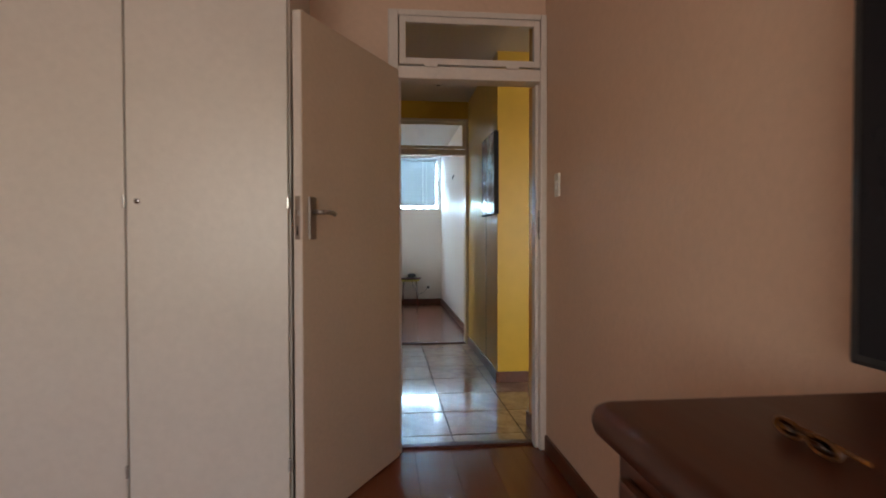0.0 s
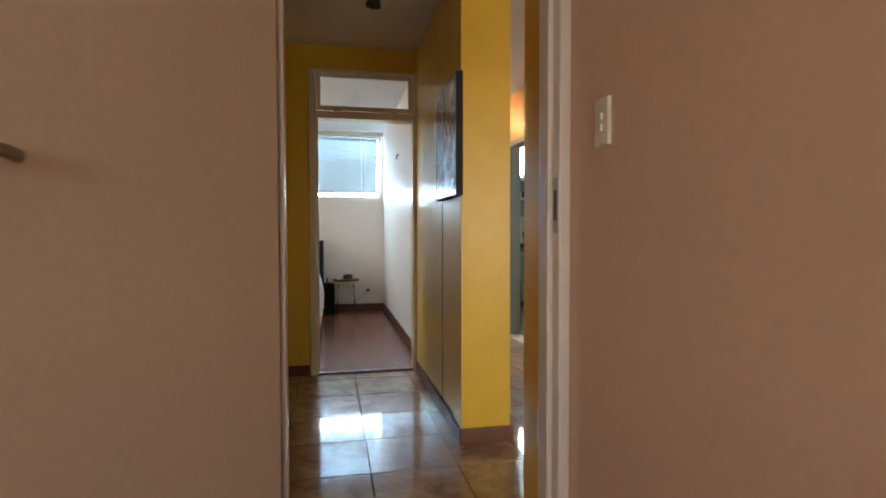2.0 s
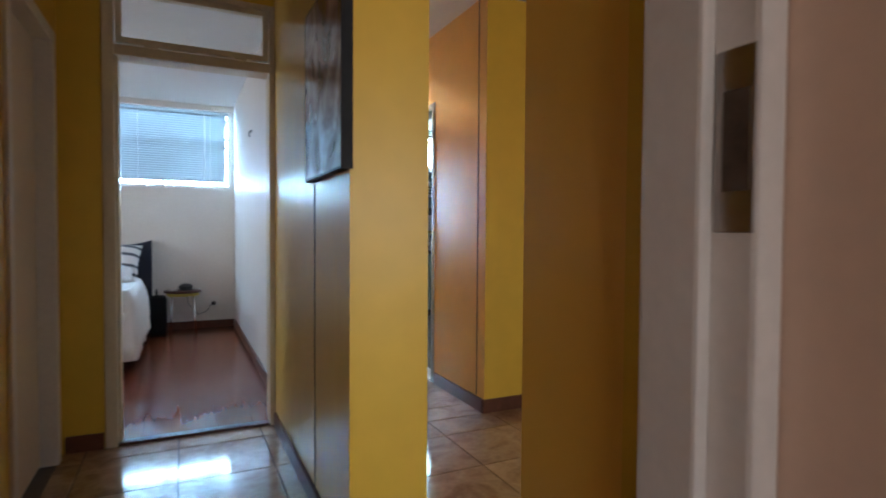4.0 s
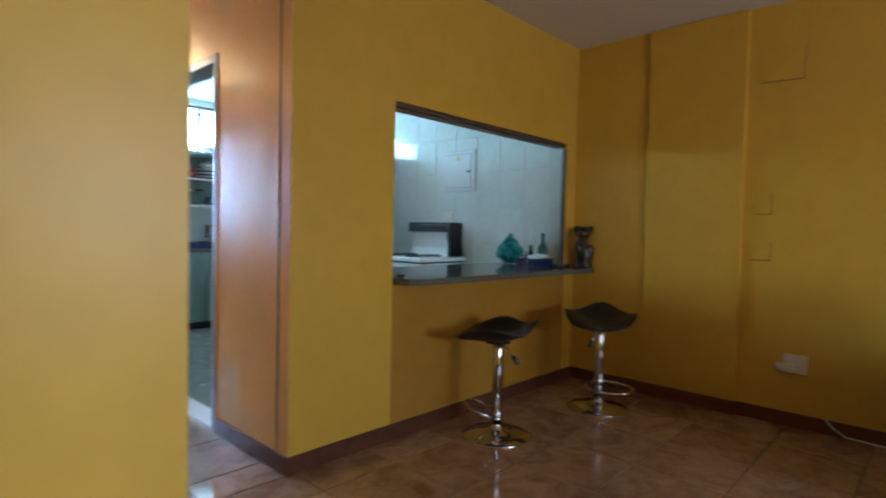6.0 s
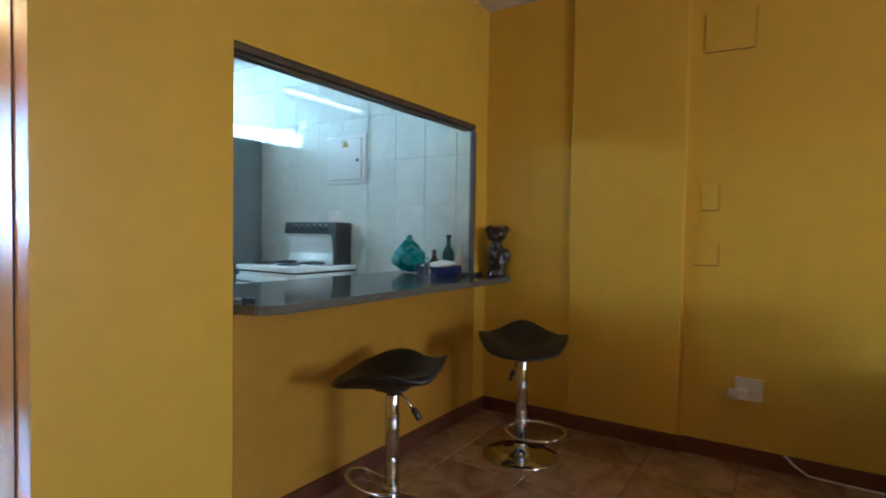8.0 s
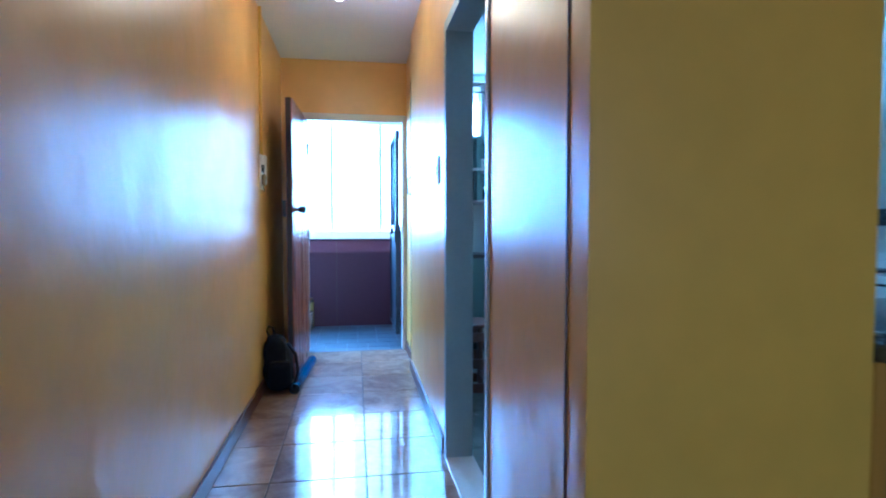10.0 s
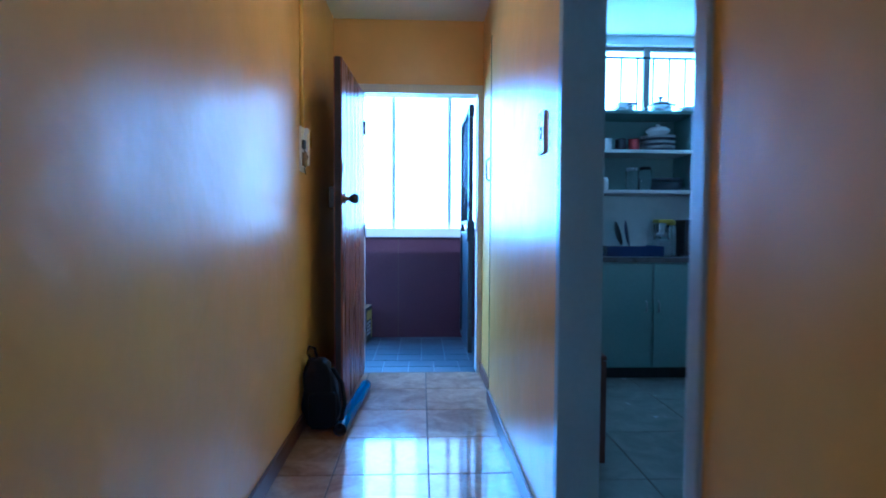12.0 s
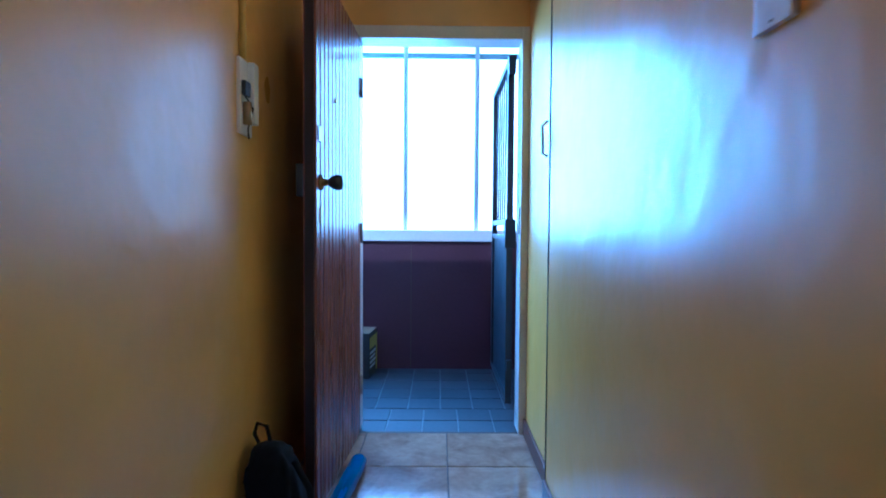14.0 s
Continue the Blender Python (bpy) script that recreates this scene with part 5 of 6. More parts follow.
LIDYEL = mat("yellow_plastic_lid", (0.36, 0.28, 0.02), 0.35, var=0.08, scale=9)
cn = thing("food_container", "tall clear food container with a yellow lid on the worktop", "container", (4.145, 10.28, 0.883))
part("tub", box(bmesh.new(), -0.055, 0.055, -0.05, 0.05, 0.0, 0.245, 0.012), GLASS, cn, "clear plastic tub")
part("contents", box(bmesh.new(), -0.050, 0.050, -0.045, 0.045, 0.006, 0.12, 0.010), PAPER, cn)
part("lid", box(bmesh.new(), -0.060, 0.060, -0.055, 0.055, 0.246, 0.272, 0.008), LIDYEL, cn, "yellow plastic lid")
pr = thing("paper_roll", "white paper roll standing behind the kettle", "paper roll", (5.085, 10.44, 0.883))
part("roll", lathe(bmesh.new(), [(0.012, 0.0), (0.048, 0.0), (0.050, 0.004), (0.050, 0.236), (0.048, 0.24), (0.012, 0.24)], 24, close=False), PAPER, pr)
part("core", lathe(bmesh.new(), [(0.012, 0.0), (0.014, 0.24), (0.012, 0.24)], 16), YELCARD, pr)
solid("storage_box", boxm(5.150, 5.250, 10.38, 10.50, 0.883, 1.125, 0.004), BLACK, "upright black box standing against the tiles", "box")


def microwave():
    m = thing("microwave", "dark microwave oven on the worktop", "microwave", (4.50, 10.30, 0.883))
    part("casing", boxm(-0.25, 0.235, -0.15, 0.17, 0.012, 0.27, 0.008), BLACK, m)
    part("door", boxm(-0.10, 0.135, -0.158, -0.150, 0.02, 0.262, 0.002), SCREEN, m, "dark glass door")
    part("side_panel", boxm(-0.245, -0.102, -0.156, -0.150, 0.02, 0.262, 0.002), BLACK, m)
    part("door_handle", tube(bmesh.new(), [(0.148, -0.170, 0.05), (0.148, -0.170, 0.24)], 0.007, 8), CHROME, m, "slim chrome handle")
    part("control_panel", boxm(0.165, 0.23, -0.156, -0.150, 0.02, 0.262, 0.002), BLACK, m)
    part("dial", lathe(bmesh.new(), [(0.018, 0), (0.016, 0.014)], 18), NICKEL, m, "", pose(0.197, -0.156, 0.07, 90))
    for x in (-0.22, 0.2):
        part("foot", lathe(bmesh.new(), [(0.012, 0), (0.012, 0.012)], 10, (x, 0, 0)), BLACK, m)


microwave()


def kettle():
    k = thing("kettle", "white jug kettle with a green water gauge on the worktop", "kettle", (5.00, 10.24, 0.883), 0)
    part("base", lathe(bmesh.new(), [(0.085, 0), (0.088, 0.008), (0.08, 0.018)], 26), WHITEP, k)
    part("body", lathe(bmesh.new(), [(0.078, 0.019), (0.080, 0.03), (0.070, 0.16), (0.062, 0.215), (0.050, 0.225), (0.0, 0.23)], 26, close=False), WHITEP, k)
    part("handle", tube(bmesh.new(), [(0.055, 0, 0.212), (0.10, 0, 0.205), (0.118, 0, 0.14), (0.10, 0, 0.075), (0.075, 0, 0.06)], 0.012, 10), WHITEP, k)
    part("gauge", tube(bmesh.new(), [(-0.060, -0.052, 0.165), (-0.005, -0.078, 0.145), (0.030, -0.074, 0.105), (0.035, -0.074, 0.05)], 0.008, 8), GREENG, k, "curved green gauge strip")
    part("spout", box(bmesh.new(), -0.085, -0.055, -0.02, 0.02, 0.175, 0.215, 0.008), WHITEP, k)


kettle()


def dish_rack():
    d = thing("dish_rack", "blue plastic dish rack with dishes on the worktop", "dish rack", (3.90, 10.30, 0.883))
    part("tray", box(box(box(boxm(-0.22, 0.20, -0.15, 0.15, 0, 0.012), -0.22, -0.205, -0.15, 0.15, 0.012, 0.075), 0.185, 0.20, -0.15, 0.15, 0.012, 0.075), -0.205, 0.185, -0.15, -0.14, 0.012, 0.075), BLUEP, d)
    for i in range(9):
        x = -0.18 + i * 0.042
        part("slat", box(bmesh.new(), x, x + 0.008, -0.138, 0.15, 0.055, 0.065), BLUEP, d)
    pl = thing("drying_plate", "dark plate standing upright in the dish rack", "plate", (3.86, 10.28, 1.048), 0)
    part("disc", lathe(bmesh.new(), [(0.06, 0), (0.10, 0.012), (0.102, 0.016), (0.06, 0.005)], 24), BLUEP, pl, "", pose(0, 0, 0, 80, 0, 65))
    p2 = thing("drying_plate", "dark plate leaning in the dish rack", "plate", (3.80, 10.30, 1.045), 0)
    part("disc", lathe(bmesh.new(), [(0.055, 0), (0.092, 0.012), (0.094, 0.016), (0.055, 0.005)], 24), BLACK, p2, "", pose(0, 0, 0, 75, 0, 80))


dish_rack()
jar(4.20, 10.28, 0.883, 0.045, 0.26, GLASS, YELCARD, "tall glass jar with a yellow lid on the worktop")
jar(4.13, 10.26, 0.883, 0.040, 0.17, GLASS, SILVER, "glass jar with metal lid on the worktop")
bl = thing("blender", "dark glass blender on the worktop", "blender", (4.83, 10.38, 0.883))
part("motor_base", lathe(bmesh.new(), [(0.075, 0), (0.075, 0.02), (0.055, 0.12), (0.05, 0.135)], 22), BLACK, bl)
part("jug", lathe(bmesh.new(), [(0.048, 0.137), (0.066, 0.34), (0.07, 0.35)], 22), BOTTLE, bl)
part("lid", lathe(bmesh.new(), [(0.071, 0.351), (0.073, 0.372), (0.05, 0.382)], 22), BLACK, bl)
part("selector", ball(bmesh.new(), (0, -0.066, 0.06), 0.014, seg=10), CHROME, bl)
kb = thing("knife_block", "dark knife block with a pale handle on the worktop", "knife block", (5.20, 10.34, 0.883))
part("block", boxm(-0.05, 0.06, -0.06, 0.06, 0, 0.22, 0.006), BLACK, kb)
part("knife_handle", boxm(-0.035, -0.012, -0.045, -0.02, 0.22, 0.31, 0.004), WHITEP, kb)
part("knife_handle", boxm(0.012, 0.035, -0.045, -0.02, 0.22, 0.30, 0.004), BLACK, kb)


def stove():
    s = thing("stove", "white enamel electric stove with black control panel", "stove")
    part("body", boxm(4.68, 5.275, 7.415, 8.02, 0.06, 0.855, 0.008), ENAMEL, s)
    part("plinth", boxm(4.72, 5.26, 7.44, 8.00, 0.0, 0.06), BLACK, s)
    part("hob", boxm(4.66, 5.278, 7.405, 8.03, 0.868, 0.905, 0.010), ENAMEL, s, "white enamel hob top")
    part("hob_gap", boxm(4.69, 5.27, 7.42, 8.015, 0.855, 0.868), BLACK, s)
    for i, (x, y, r) in enumerate(((4.80, 7.61, 0.075), (4.80, 7.90, 0.09), (5.02, 7.61, 0.085), (5.02, 7.90, 0.075))):
        bm = bmesh.new()
        for k in range(4):
            q = r * (0.3 + 0.23 * k)
            tube(bm, [(x + q * math.cos(a), y + q * math.sin(a), 0.917) for a in [j * 2 * math.pi / 24 for j in range(25)]], 0.007, 6)
        e = part("hot_plate", bm, BLACKMETAL, s, "black spiral hot plate")
        part("drip_ring", lathe(bmesh.new(), [(r + 0.012, 0.905), (r + 0.012, 0.911), (r, 0.911), (r, 0.905)], 28, (x, y, 0), close=False), CHROME, e)
    bm = bmesh.new()
    prof = [(5.278, 0.905), (5.120, 0.905), (5.150, 0.935), (5.168, 0.985), (5.170, 1.060), (5.155, 1.110), (5.128, 1.135), (5.278, 1.135)]
    ends = [[bm.verts.new((x, y, z)) for x, z in prof] for y in (7.50, 8.02)]
    for e in ends:
        bm.faces.new(e)
    for i in range(len(prof)):
        k = (i + 1) % len(prof)
        bm.faces.new((ends[0][i], ends[0][k], ends[1][k], ends[1][i]))
    bmesh.ops.recalc_face_normals(bm, faces=bm.faces)
    part("upstand", bm, ENAMEL, s, "curved white enamel upstand")
    bm = bmesh.new()
    prof = [(5.279, 0.87), (5.115, 0.87), (5.118, 1.02), (5.100, 1.10), (5.112, 1.222), (5.279, 1.222)]
    ends = [[bm.verts.new((x, y, z)) for x, z in prof] for y in (7.466, 7.499)]
    for e in ends:
        bm.faces.new(e)
    for i in range(len(prof)):
        k = (i + 1) % len(prof)
        bm.faces.new((ends[0][i], ends[0][k], ends[1][k], ends[1][i]))
    bmesh.ops.recalc_face_normals(bm, faces=bm.faces)
    part("side_cheek", bm, BLACK, s, "black side cheek of the panel")
    p = part("control_panel", boxm(-0.008, 0.15, 7.501, 8.025, -0.045, 0.045, 0.004), BLACK, s, "black control panel", pose(5.120, 0, 1.178, 0, 7))
    for k in range(6):
        part("knob", lathe(bmesh.new(), [(0.018, 0), (0.016, 0.018), (0.006, 0.020)], 16), BLACK, p, "", pose(-0.008, 7.57 + k * 0.065, -0.004, 0, -90))
        part("dial_mark", boxm(-0.0095, -0.0082, 7.565 + k * 0.065, 7.573 + k * 0.065, 0.022, 0.027), PAPER, p)
    part("panel_lip", boxm(5.115, 5.279, 7.501, 8.025, 1.2235, 1.230, 0.002), ENAMEL, s)
    part("oven_door", boxm(4.655, 4.68, 7.50, 8.02, 0.18, 0.83, 0.008), ENAMEL, s)
    part("oven_handle", tube(bmesh.new(), [(4.655, 7.55, 0.79), (4.625, 7.55, 0.79), (4.625, 7.97, 0.79), (4.655, 7.97, 0.79)], 0.009, 8), CHROME, s)


stove()


def fridge():
    f = thing("refrigerator", "tall grey refrigerator beside the stove", "refrigerator")
    part("cabinet", boxm(4.74, 5.285, 8.52, 9.12, 0.03, 1.93, 0.015), FRIDGE, f)
    part("upper_door", boxm(4.685, 4.735, 8.525, 9.115, 1.28, 1.925, 0.015), FRIDGE, f)
    part("lower_door", boxm(4.685, 4.735, 8.525, 9.115, 0.08, 1.265, 0.015), FRIDGE, f)
    for z in ((0.8, 1.2), (1.33, 1.62)):
        part("door_handle", tube(bmesh.new(), [(4.685, 8.58, z[0]), (4.655, 8.58, z[0]), (4.655, 8.58, z[1]), (4.685, 8.58, z[1])], 0.009, 8), NICKEL, f)
    part("feet", boxm(4.78, 5.25, 8.55, 9.09, 0.0, 0.03), BLACK, f)


fridge()


def fuse_box():
    f = thing("fuse_box", "white metal distribution board on the tiled kitchen wall", "fuse box")
    part("surround", boxm(5.272, 5.292, 7.325, 7.720, 1.520, 1.900, 0.006), ENAMEL, f)
    d = part("door", boxm(5.264, 5.2725, 7.365, 7.685, 1.555, 1.865, 0.004), ENAMEL, f)
    part("gap", boxm(5.2700, 5.2735, 7.362, 7.688, 1.552, 1.868), FRIDGE, f)
    part("lock", lathe(bmesh.new(), [(0.013, 0), (0.011, 0.012)], 14), BLACK, d, "", pose(5.264, 7.395, 1.70, 0, -90))
    tri = bmesh.new()
    tri.faces.new([tri.verts.new(v) for v in ((5.2628, 7.485, 1.805), (5.2628, 7.555, 1.805), (5.2628, 7.520, 1.865 - 0.006))])
    part("warning_sign", tri, YELCARD, d, "yellow warning triangle")
    part("warning_mark", boxm(5.2618, 5.2626, 7.517, 7.523, 1.815, 1.840), BLACK, d)


fuse_box()
socket("wall_socket", "white wall socket above the stove", pose(5.292, 7.665, 1.275, 0, 0, -90), 0.115, 0.10, True)


def kitchen_stool():
    c = thing("wooden_stool", "small dark wooden slatted stool beside the kitchen wall", "stool", (3.040, 8.86, 0), 0)
    part("seat", boxm(-0.145, 0.150, -0.15, 0.15, 0.478, 0.502, 0.010), STOOLWOOD, c)
    for x in (-0.130, 0.130):
        for y in (-0.13, 0.13):
            part("leg", boxm(x - 0.017, x + 0.017, y - 0.020, y + 0.020, 0.0, 0.478, 0.006), STOOLWOOD, c)
    for y in (-0.13, 0.13):
        for z in (0.055, 0.215, 0.385):
            bm = box(bmesh.new(), -0.112, 0.112, y - 0.009, y + 0.009, z, z + 0.062, 0.006)
            part("slat", bm, STOOLWOOD, c)
    for x in (-0.130, 0.130):
        for z in (0.10, 0.36):
            part("rung", boxm(x - 0.009, x + 0.009, -0.109, 0.109, z, z + 0.040, 0.004), STOOLWOOD, c)


kitchen_stool()


def tube_light():
    t = thing("fluorescent_light", "white fluorescent tube light switched on at the kitchen ceiling", "ceiling light", (4.22, 8.85, H))
    part("batten", boxm(-0.60, 0.60, -0.03, 0.03, -0.045, 0.0, 0.004), WHITEP, t)
    m, n, l, p = node_mat("lit_fluorescent_tube")
    p.inputs["Base Color"].default_value = (0.9, 0.95, 1.0, 1)
    p.inputs["Emission Color"].default_value = (0.85, 0.95, 1.0, 1)
    p.inputs["Emission Strength"].default_value = TUBE
    part("diffuser", boxm(-0.56, 0.56, -0.015, 0.015, -0.076, -0.046, 0.008), m, t, "lit white diffuser")
    for x in (-0.575, 0.575):
        part("end_cap", boxm(x - 0.015, x + 0.015, -0.044, 0.044, -0.087, -0.045, 0.003), WHITEP, t)


tube_light()


# ---- entrance passage ----
def front_door():
    a = math.degrees(math.atan2(9.43 - 10.30, 1.868 - 1.905))
    d = thing("door_2", "red-brown boarded front door standing open along the wall", "door", (1.912, 10.292, 0.010), a)
    d["kind"] = "structure"
    L, T, Z = 0.87, 0.048, 2.05
    # Core is coloured much darker than the boards; it shows as edge and grooves.
    part("core", boxm(0, L, -T + 0.008, -0.008, 0.0, Z), DOOREDGE, d, "near-black core, showing at the door's edge and between its boards")
    n = 14
    w = L / n
    me = None
    for i in range(n):
        bm = bmesh.new()
        box(bm, 0.0, w - 0.010, -0.008, 0.0, 0.0, Z)
        bmesh.ops.bevel(bm, geom=[e for e in bm.edges if abs(e.verts[0].co.z - e.verts[1].co.z) > 1 and e.verts[0].co.y > -0.004], offset=0.004, segments=1, affect="EDGES")
        if me is None:
            me = mesh_of("board", bm, DOORRED)
        else:
            bm.free()
        ob = new("board", me)
        ob.parent = d
        ob.matrix_basis = pose(i * w + 0.0025, 0, 0)
        ob = new("board", me)
        ob.parent = d
        ob.matrix_basis = pose(i * w + 0.0025, -T + 0.008, 0)
    k = part("knob_rose", lathe(bmesh.new(), [(0.030, 0), (0.028, 0.008), (0.014, 0.012), (0.012, 0.035)], 20), BRASS, d, "", pose(L - 0.065, 0.0, 1.245, -90))
    part("knob", lathe(bmesh.new(), [(0.012, 0.03), (0.024, 0.045), (0.030, 0.065), (0.026, 0.082), (0.010, 0.086)], 20), BLACKMETAL, k, "dull dark round door knob")
    part("rim_lock", boxm(L - 0.10, L - 0.01, -T - 0.03, -T, 1.19, 1.31, 0.005), BLACKMETAL, d, "black rim lock")
    part("keyhole_plate", boxm(L - 0.085, L - 0.055, 0.0, 0.004, 1.09, 1.15, 0.001), BRASS, d)
    part("number_plate", boxm(L - 0.085, L - 0.030, 0.0, 0.004, 1.395, 1.450, 0.001), NICKEL, d, "small square metal plate")
    part("peephole", lathe(bmesh.new(), [(0.010, 0), (0.009, 0.006)], 12), BRASS, d, "", pose(L - 0.30, 0.0, 1.60, -90))
    for z in (0.25, 1.05, 1.80):
        part("hinge", lathe(bmesh.new(), [(0.008, -0.05), (0.008, 0.05)], 10, (-0.003, 0.004, z)), NICKEL, d)


front_door()


def backpack():
    b = thing("backpack", "slumped black backpack leaning at the foot of the front door", "backpack", (1.798, 9.215, 0.0), 4)
    bm = bmesh.new()
    bmesh.ops.create_icosphere(bm, subdivisions=4, radius=1.0)
    for v in bm.verts:
        n = v.co.copy()
        x = 0.105 * math.copysign(abs(n.x) ** 0.6, n.x)
        y = 0.095 * math.copysign(abs(n.y) ** 0.7, n.y)
        z = 0.188 + 0.188 * math.copysign(abs(n.z) ** 0.75, n.z)
        k = 1 + 0.22 * (1 - z / 0.43) - 0.15 * (z / 0.43)
        w = 0.018 * noise.noise(n * 2.6) + 0.006 * noise.noise(n * 8)
        v.co = (0.84 * x * k + n.x * w - 0.03 * (z / 0.43), y * k + n.y * w, max(0.0, z + n.z * w))
    for f in bm.faces:
        f.smooth = True
    part("main_bag", bm, FABRIC, b)
    pk = bmesh.new()
    box(pk, -0.065, 0.085, -0.135, -0.075, 0.04, 0.22, 0.03)
    part("front_pocket", pk, FABRIC, b)
    part("haul_loop", tube(bmesh.new(), [(-0.06, 0.03, 0.345), (-0.085, 0.03, 0.40), (-0.075, 0.03, 0.435), (-0.045, 0.03, 0.425), (-0.03, 0.03, 0.355)], 0.007, 8), FABRIC, b)
    part("strap", tube(bmesh.new(), [(0.055, -0.02, 0.325), (0.11, -0.06, 0.25), (0.125, -0.10, 0.15), (0.10, -0.125, 0.03)], 0.011, 8), FABRIC, b)


backpack()
tb = thing("blue_tube", "glossy blue plastic tube lying along the open front door", "tube", (1.912, 9.07, 0.037), 0)
bm = bmesh.new()
lathe(bm, [(0.036, 0.0), (0.036, 0.79), (0.032, 0.79), (0.032, 0.005)], 22, close=False)
part("pipe", bm, BLUETUBE, tb, "", pose(0, 0, 0, -90, 0, -4))
part("end_cap", lathe(bmesh.new(), [(0.0315, 0.0), (0.0315, 0.03), (0.0, 0.03)], 22, close=False), BLACK, tb, "dark end cap", pose(0, 0, 0, -90, 0, -4))


def bell_box():
    b = thing("door_chime", "broken white door chime box with conduit above it", "door chime")
    part("backing", boxm(1.690, 1.702, 9.155, 9.260, 1.38, 1.615, 0.002), WHITEP, b)
    part("cover", boxm(1.702, 1.724, 9.220, 9.265, 1.42, 1.615, 0.004), WHITEP, b, "loose white cover")
    part("terminal_block", boxm(1.702, 1.716, 9.165, 9.210, 1.50, 1.545, 0.002), BLACK, b)
    part("coil", lathe(bmesh.new(), [(0.014, 0), (0.014, 0.07)], 12, (1.714, 9.185, 1.41)), BRASS, b)
    part("wire", tube(bmesh.new(), [(1.708, 9.180, 1.50), (1.73, 9.190, 1.46), (1.71, 9.200, 1.40), (1.718, 9.185, 1.365)], 0.003, 6), BLACK, b)
    c = solid("conduit", tube(bmesh.new(), [(1.700, 9.185, 1.615), (1.700, 9.185, 2.0), (1.700, 9.185, H)], 0.0105, 12), YELLOW, "painted conduit pipe running up the passage wall", "conduit")


bell_box()
for z in (0.42, 0.75, 1.05, 1.33, 1.62, 1.90, 2.05):
    solid("panel_screw", ball(bmesh.new(), (2.784, 9.625, z), 0.0045, seg=8), BLACKMETAL, "dark screw head in the cover board", "screw", "screws of the cover board")
solid("pull_handle", tube(bmesh.new(), [(2.755, 9.645, 1.38), (2.735, 9.640, 1.39), (2.732, 9.640, 1.50), (2.755, 9.645, 1.52)], 0.006, 8), BRASS, "small dull metal pull handle on the passage wall", "handle")


# ---- gallery outside ----
slab("trim_parapet_joint", 2.102, 2.107, 11.697, 11.7005, -0.02, 0.984, GROUT, "fine vertical joint in the parapet", "trim")

def gate():
    g = thing("security_gate", "black steel security gate swung open into the gallery", "gate", (2.712, 10.45, 0), 90)
    L = 0.84
    for x in (0.0, L - 0.035):
        part("gate_post", boxm(x, x + 0.035, -0.018, 0.018, 0.11, 2.03, 0.003), BLACKMETAL, g)
    for z in (0.11, 1.02, 1.11, 1.995):
        part("gate_rail", boxm(0.035, L - 0.035, -0.016, 0.016, z, z + 0.032, 0.003), BLACKMETAL, g)
    part("sheet", boxm(0.035, L - 0.035, -0.003, 0.003, 0.142, 1.02), BLACKMETAL, g, "solid lower steel sheet")
    for i in range(6):
        x = 0.035 + (L - 0.07) * (i + 1) / 7
        part("bar", boxm(x - 0.006, x + 0.006, -0.016, -0.004, 0.142, 1.02), BLACKMETAL, g)
        part("bar", tube(bmesh.new(), [(x, 0, 1.142), (x - 0.05, 0, 1.995)], 0.005, 8), BLACKMETAL, g)
    part("lock_box", boxm(-0.045, 0.0, -0.02, 0.02, 1.93, 2.02, 0.003), BLACKMETAL, g)
    part("hinge_lug", boxm(-0.03, 0.0, -0.015, 0.015, 0.30, 0.36, 0.003), BLACKMETAL, g)
    part("slam_lock", boxm(-0.02, 0.05, -0.03, 0.03, 0.98, 1.14, 0.004), BLACKMETAL, g)


gate()


def carton():
    c = thing("cardboard_carton", "black and yellow printed carton on the gallery floor", "carton", (1.67, 11.52, -0.02), -6)
    part("body", boxm(-0.20, 0.16, -0.12, 0.14, 0.0, 0.335, 0.004), CARD, c)
    part("yellow_band", boxm(0.1605, 0.1620, -0.10, 0.135, 0.215, 0.30), YELCARD, c)
    part("yellow_edge", boxm(0.1605, 0.1620, 0.10, 0.135, 0.02, 0.215), YELCARD, c)
    for i in range(4):
        part("print_bar", boxm(0.1605, 0.1622, -0.095, 0.085 - 0.02 * (i % 2), 0.175 - i * 0.034, 0.192 - i * 0.034), PAPER, c)
    part("flap", boxm(-0.20, 0.16, -0.12, 0.14, 0.336, 0.340), mat("brown_card", (0.30, 0.20, 0.11), 0.8), c)


carton()


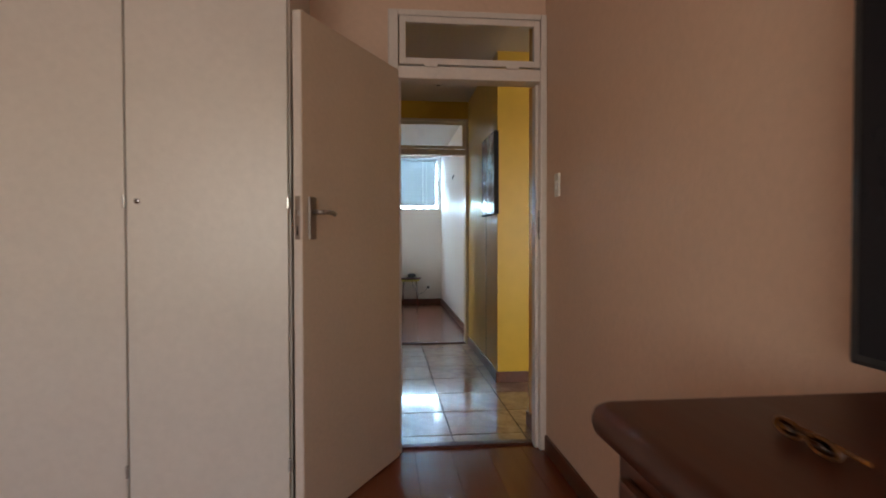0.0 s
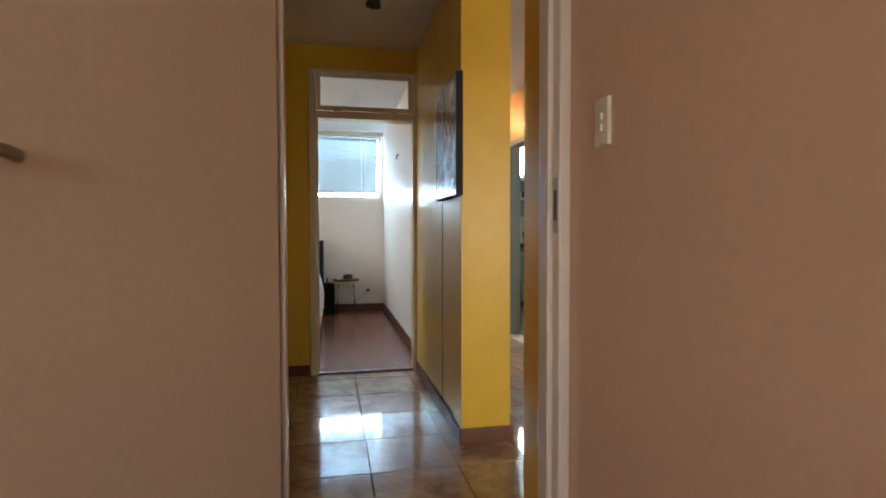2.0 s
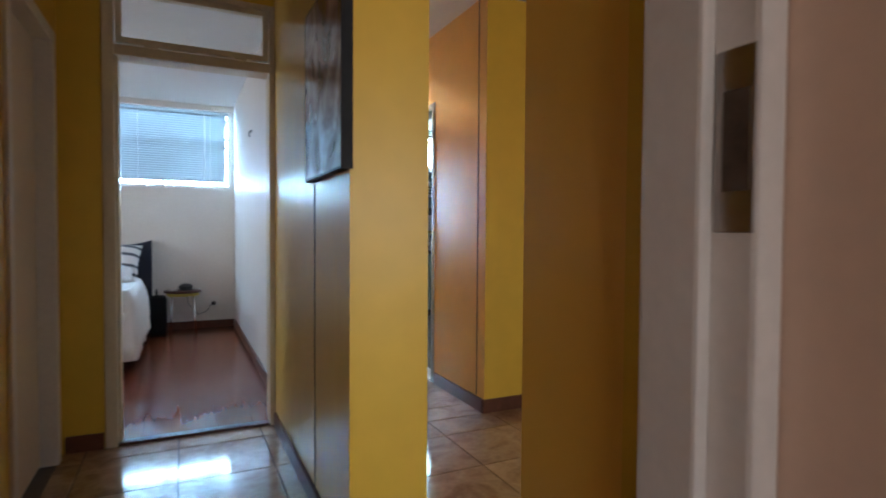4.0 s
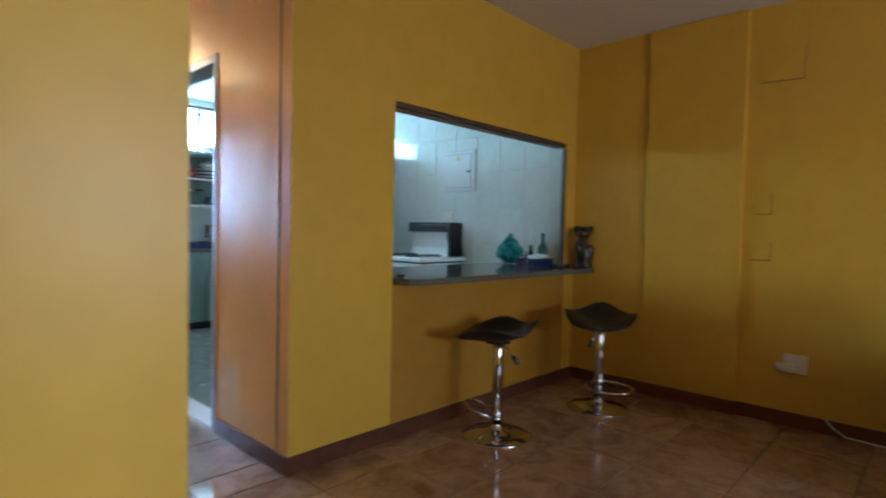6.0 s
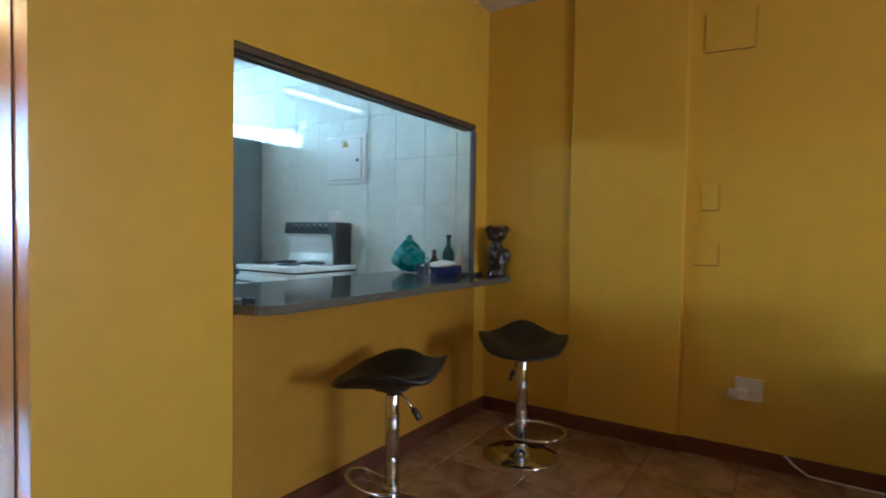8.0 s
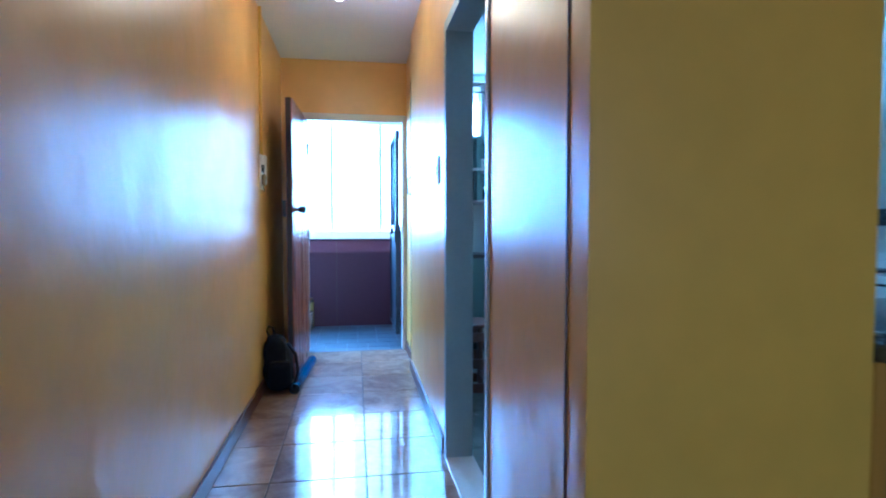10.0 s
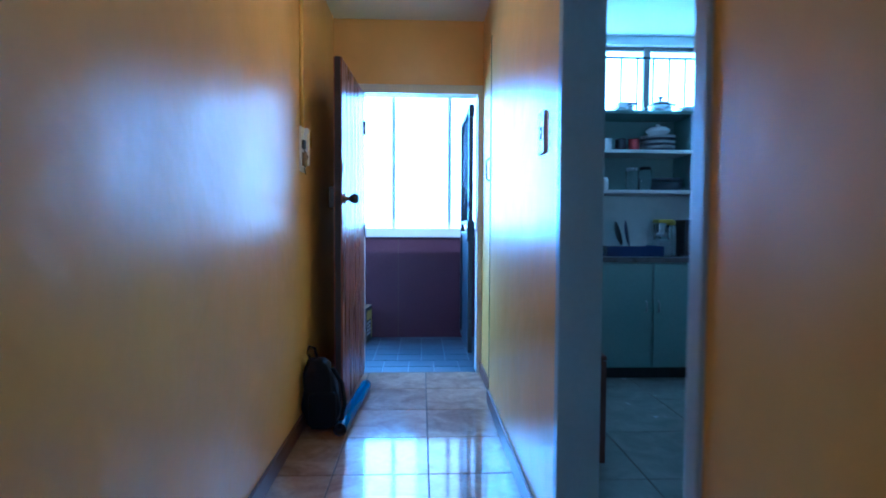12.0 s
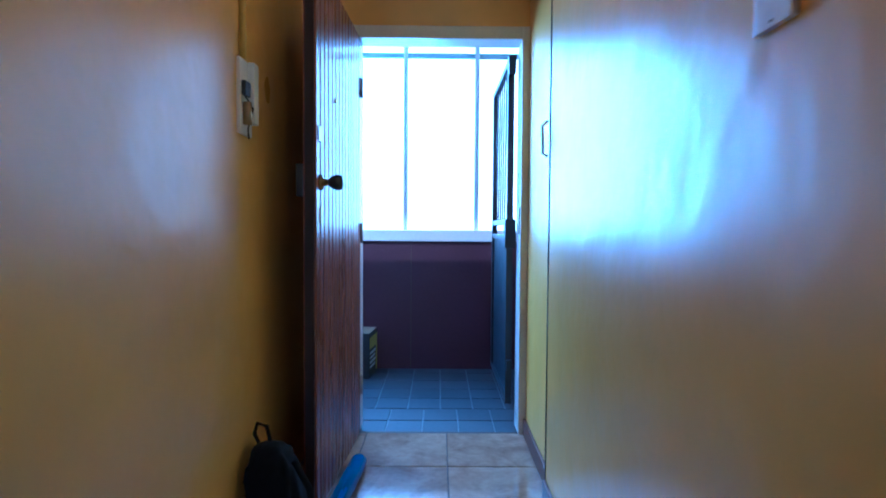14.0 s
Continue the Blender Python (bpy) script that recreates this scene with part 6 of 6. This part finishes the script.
# ---- pieces of the floors and the tiled wall ----
def lay(parent, name, x0, x1, y0, y1, px, py, ox, oy, z0, z1, gap, material, shift=0.0, brick=None, e=0.0022):
    """Tiles on a grid, cut at the edges of the floor. Alike tiles share a mesh."""
    made = {}
    k0, k1 = math.floor((y0 - oy) / py), math.ceil((y1 - oy) / py)
    for k in range(k0, k1):
        dx = shift if brick and brick(oy + (k + 0.5) * py) else 0.0
        i0, i1 = math.floor((x0 - ox - dx) / px), math.ceil((x1 - ox - dx) / px)
        for i in range(i0, i1):
            a, b = max(x0, ox + dx + i * px), min(x1, ox + dx + (i + 1) * px)
            c, d = max(y0, oy + k * py), min(y1, oy + (k + 1) * py)
            w, h = round(b - a - gap, 4), round(d - c - gap, 4)
            if w < 0.012 or h < 0.012:
                continue
            if (w, h) not in made:
                bm = bmesh.new()
                lo = [bm.verts.new((sx * w / 2, sy * h / 2, z0)) for sx, sy in ((-1, -1), (1, -1), (1, 1), (-1, 1))]
                mid = [bm.verts.new((sx * w / 2, sy * h / 2, z1 - e)) for sx, sy in ((-1, -1), (1, -1), (1, 1), (-1, 1))]
                hi = [bm.verts.new((sx * (w / 2 - e), sy * (h / 2 - e), z1)) for sx, sy in ((-1, -1), (1, -1), (1, 1), (-1, 1))]
                bm.faces.new(hi)
                for q in range(4):
                    r = (q + 1) % 4
                    bm.faces.new((lo[q], lo[r], mid[r], mid[q]))
                    bm.faces.new((mid[q], mid[r], hi[r], hi[q]))
                made[(w, h)] = mesh_of(name, bm, material)
            ob = new(name, made[(w, h)])
            ob.parent = parent
            ob.matrix_basis = pose((a + b) / 2, (c + d) / 2, random.uniform(-0.0002, 0.0002))


PT = 0.4225
lay(floor_hall, "tile", 0.50, 1.80, 3.805, 6.64, PT, PT, 1.030, 5.205, -0.006, 0.0, 0.005, TILE)
lay(floor_lounge, "tile", 1.80, 5.30, 0.05, 6.30, PT, PT, 2.367, 5.215, -0.006, 0.0, 0.005, TILE)
lay(floor_passage, "tile", 1.69, 2.785, 6.302, 10.30, PT, PT, 2.367, 9.894, -0.006, 0.0, 0.005, TILE)
lay(floor_kitchen, "tile", 2.875, 5.30, 6.42, 10.14, 0.52, 0.54, 3.84, 9.63, -0.006, 0.0, 0.005, KTILE)
lay(floor_gallery, "tile", -1.6, 5.0, 10.335, 11.70, 0.20, 0.205, 2.136, 10.335, -0.026, -0.018, 0.008, SLATE, 0.10, lambda y: y < 10.74)
lay(floor_bedroom_2, "plank", -2.3, 1.62, 6.70, 10.30, 0.193, 3.62, 1.62, 6.70, -0.012, 0.0, 0.0006, PLANK, 0.0, None, 0.0002)
floor_b = bpy.data.objects["floor_bedroom"]
lay(floor_b, "plank", -2.2, 1.58, -1.75, 3.75, 0.193, 2.76, 1.58, -1.76, -0.012, 0.0, 0.0006, PLANK, 0.0, None, 0.0002)


def tile_wall():
    """Glazed tiles on the kitchen's end wall."""
    made = {}
    pw, ph = 0.262, 0.333
    k = 0
    y = 6.53 - pw
    while y < 10.5:
        a, b = max(6.425, y), min(10.535, y + pw)
        for j in range(6):
            c, d = 0.69 + j * ph, min(H - 0.004, 0.69 + (j + 1) * ph)
            w, h = round(b - a - 0.002, 4), round(d - c - 0.002, 4)
            if w < 0.02 or h < 0.02:
                continue
            if (w, h) not in made:
                bm = bmesh.new()
                box(bm, -0.006, 0.0, -w / 2, w / 2, -h / 2, h / 2)
                bmesh.ops.bevel(bm, geom=[e for e in bm.edges if all(v.co.x < -0.005 for v in e.verts)], offset=0.0008, segments=1, affect="EDGES")
                made[(w, h)] = mesh_of("tile", bm, WTILE)
            ob = new("tile", made[(w, h)])
            ob.parent = wall_east
            ob.matrix_basis = pose(5.2985, (a + b) / 2, (c + d) / 2)
        y += pw


slab("trim_tile_bed", 5.2975, 5.2995, 6.42, 10.54, 0.0, H, WGROUT, "pale tile bed on the kitchen wall", "trim")
tile_wall()
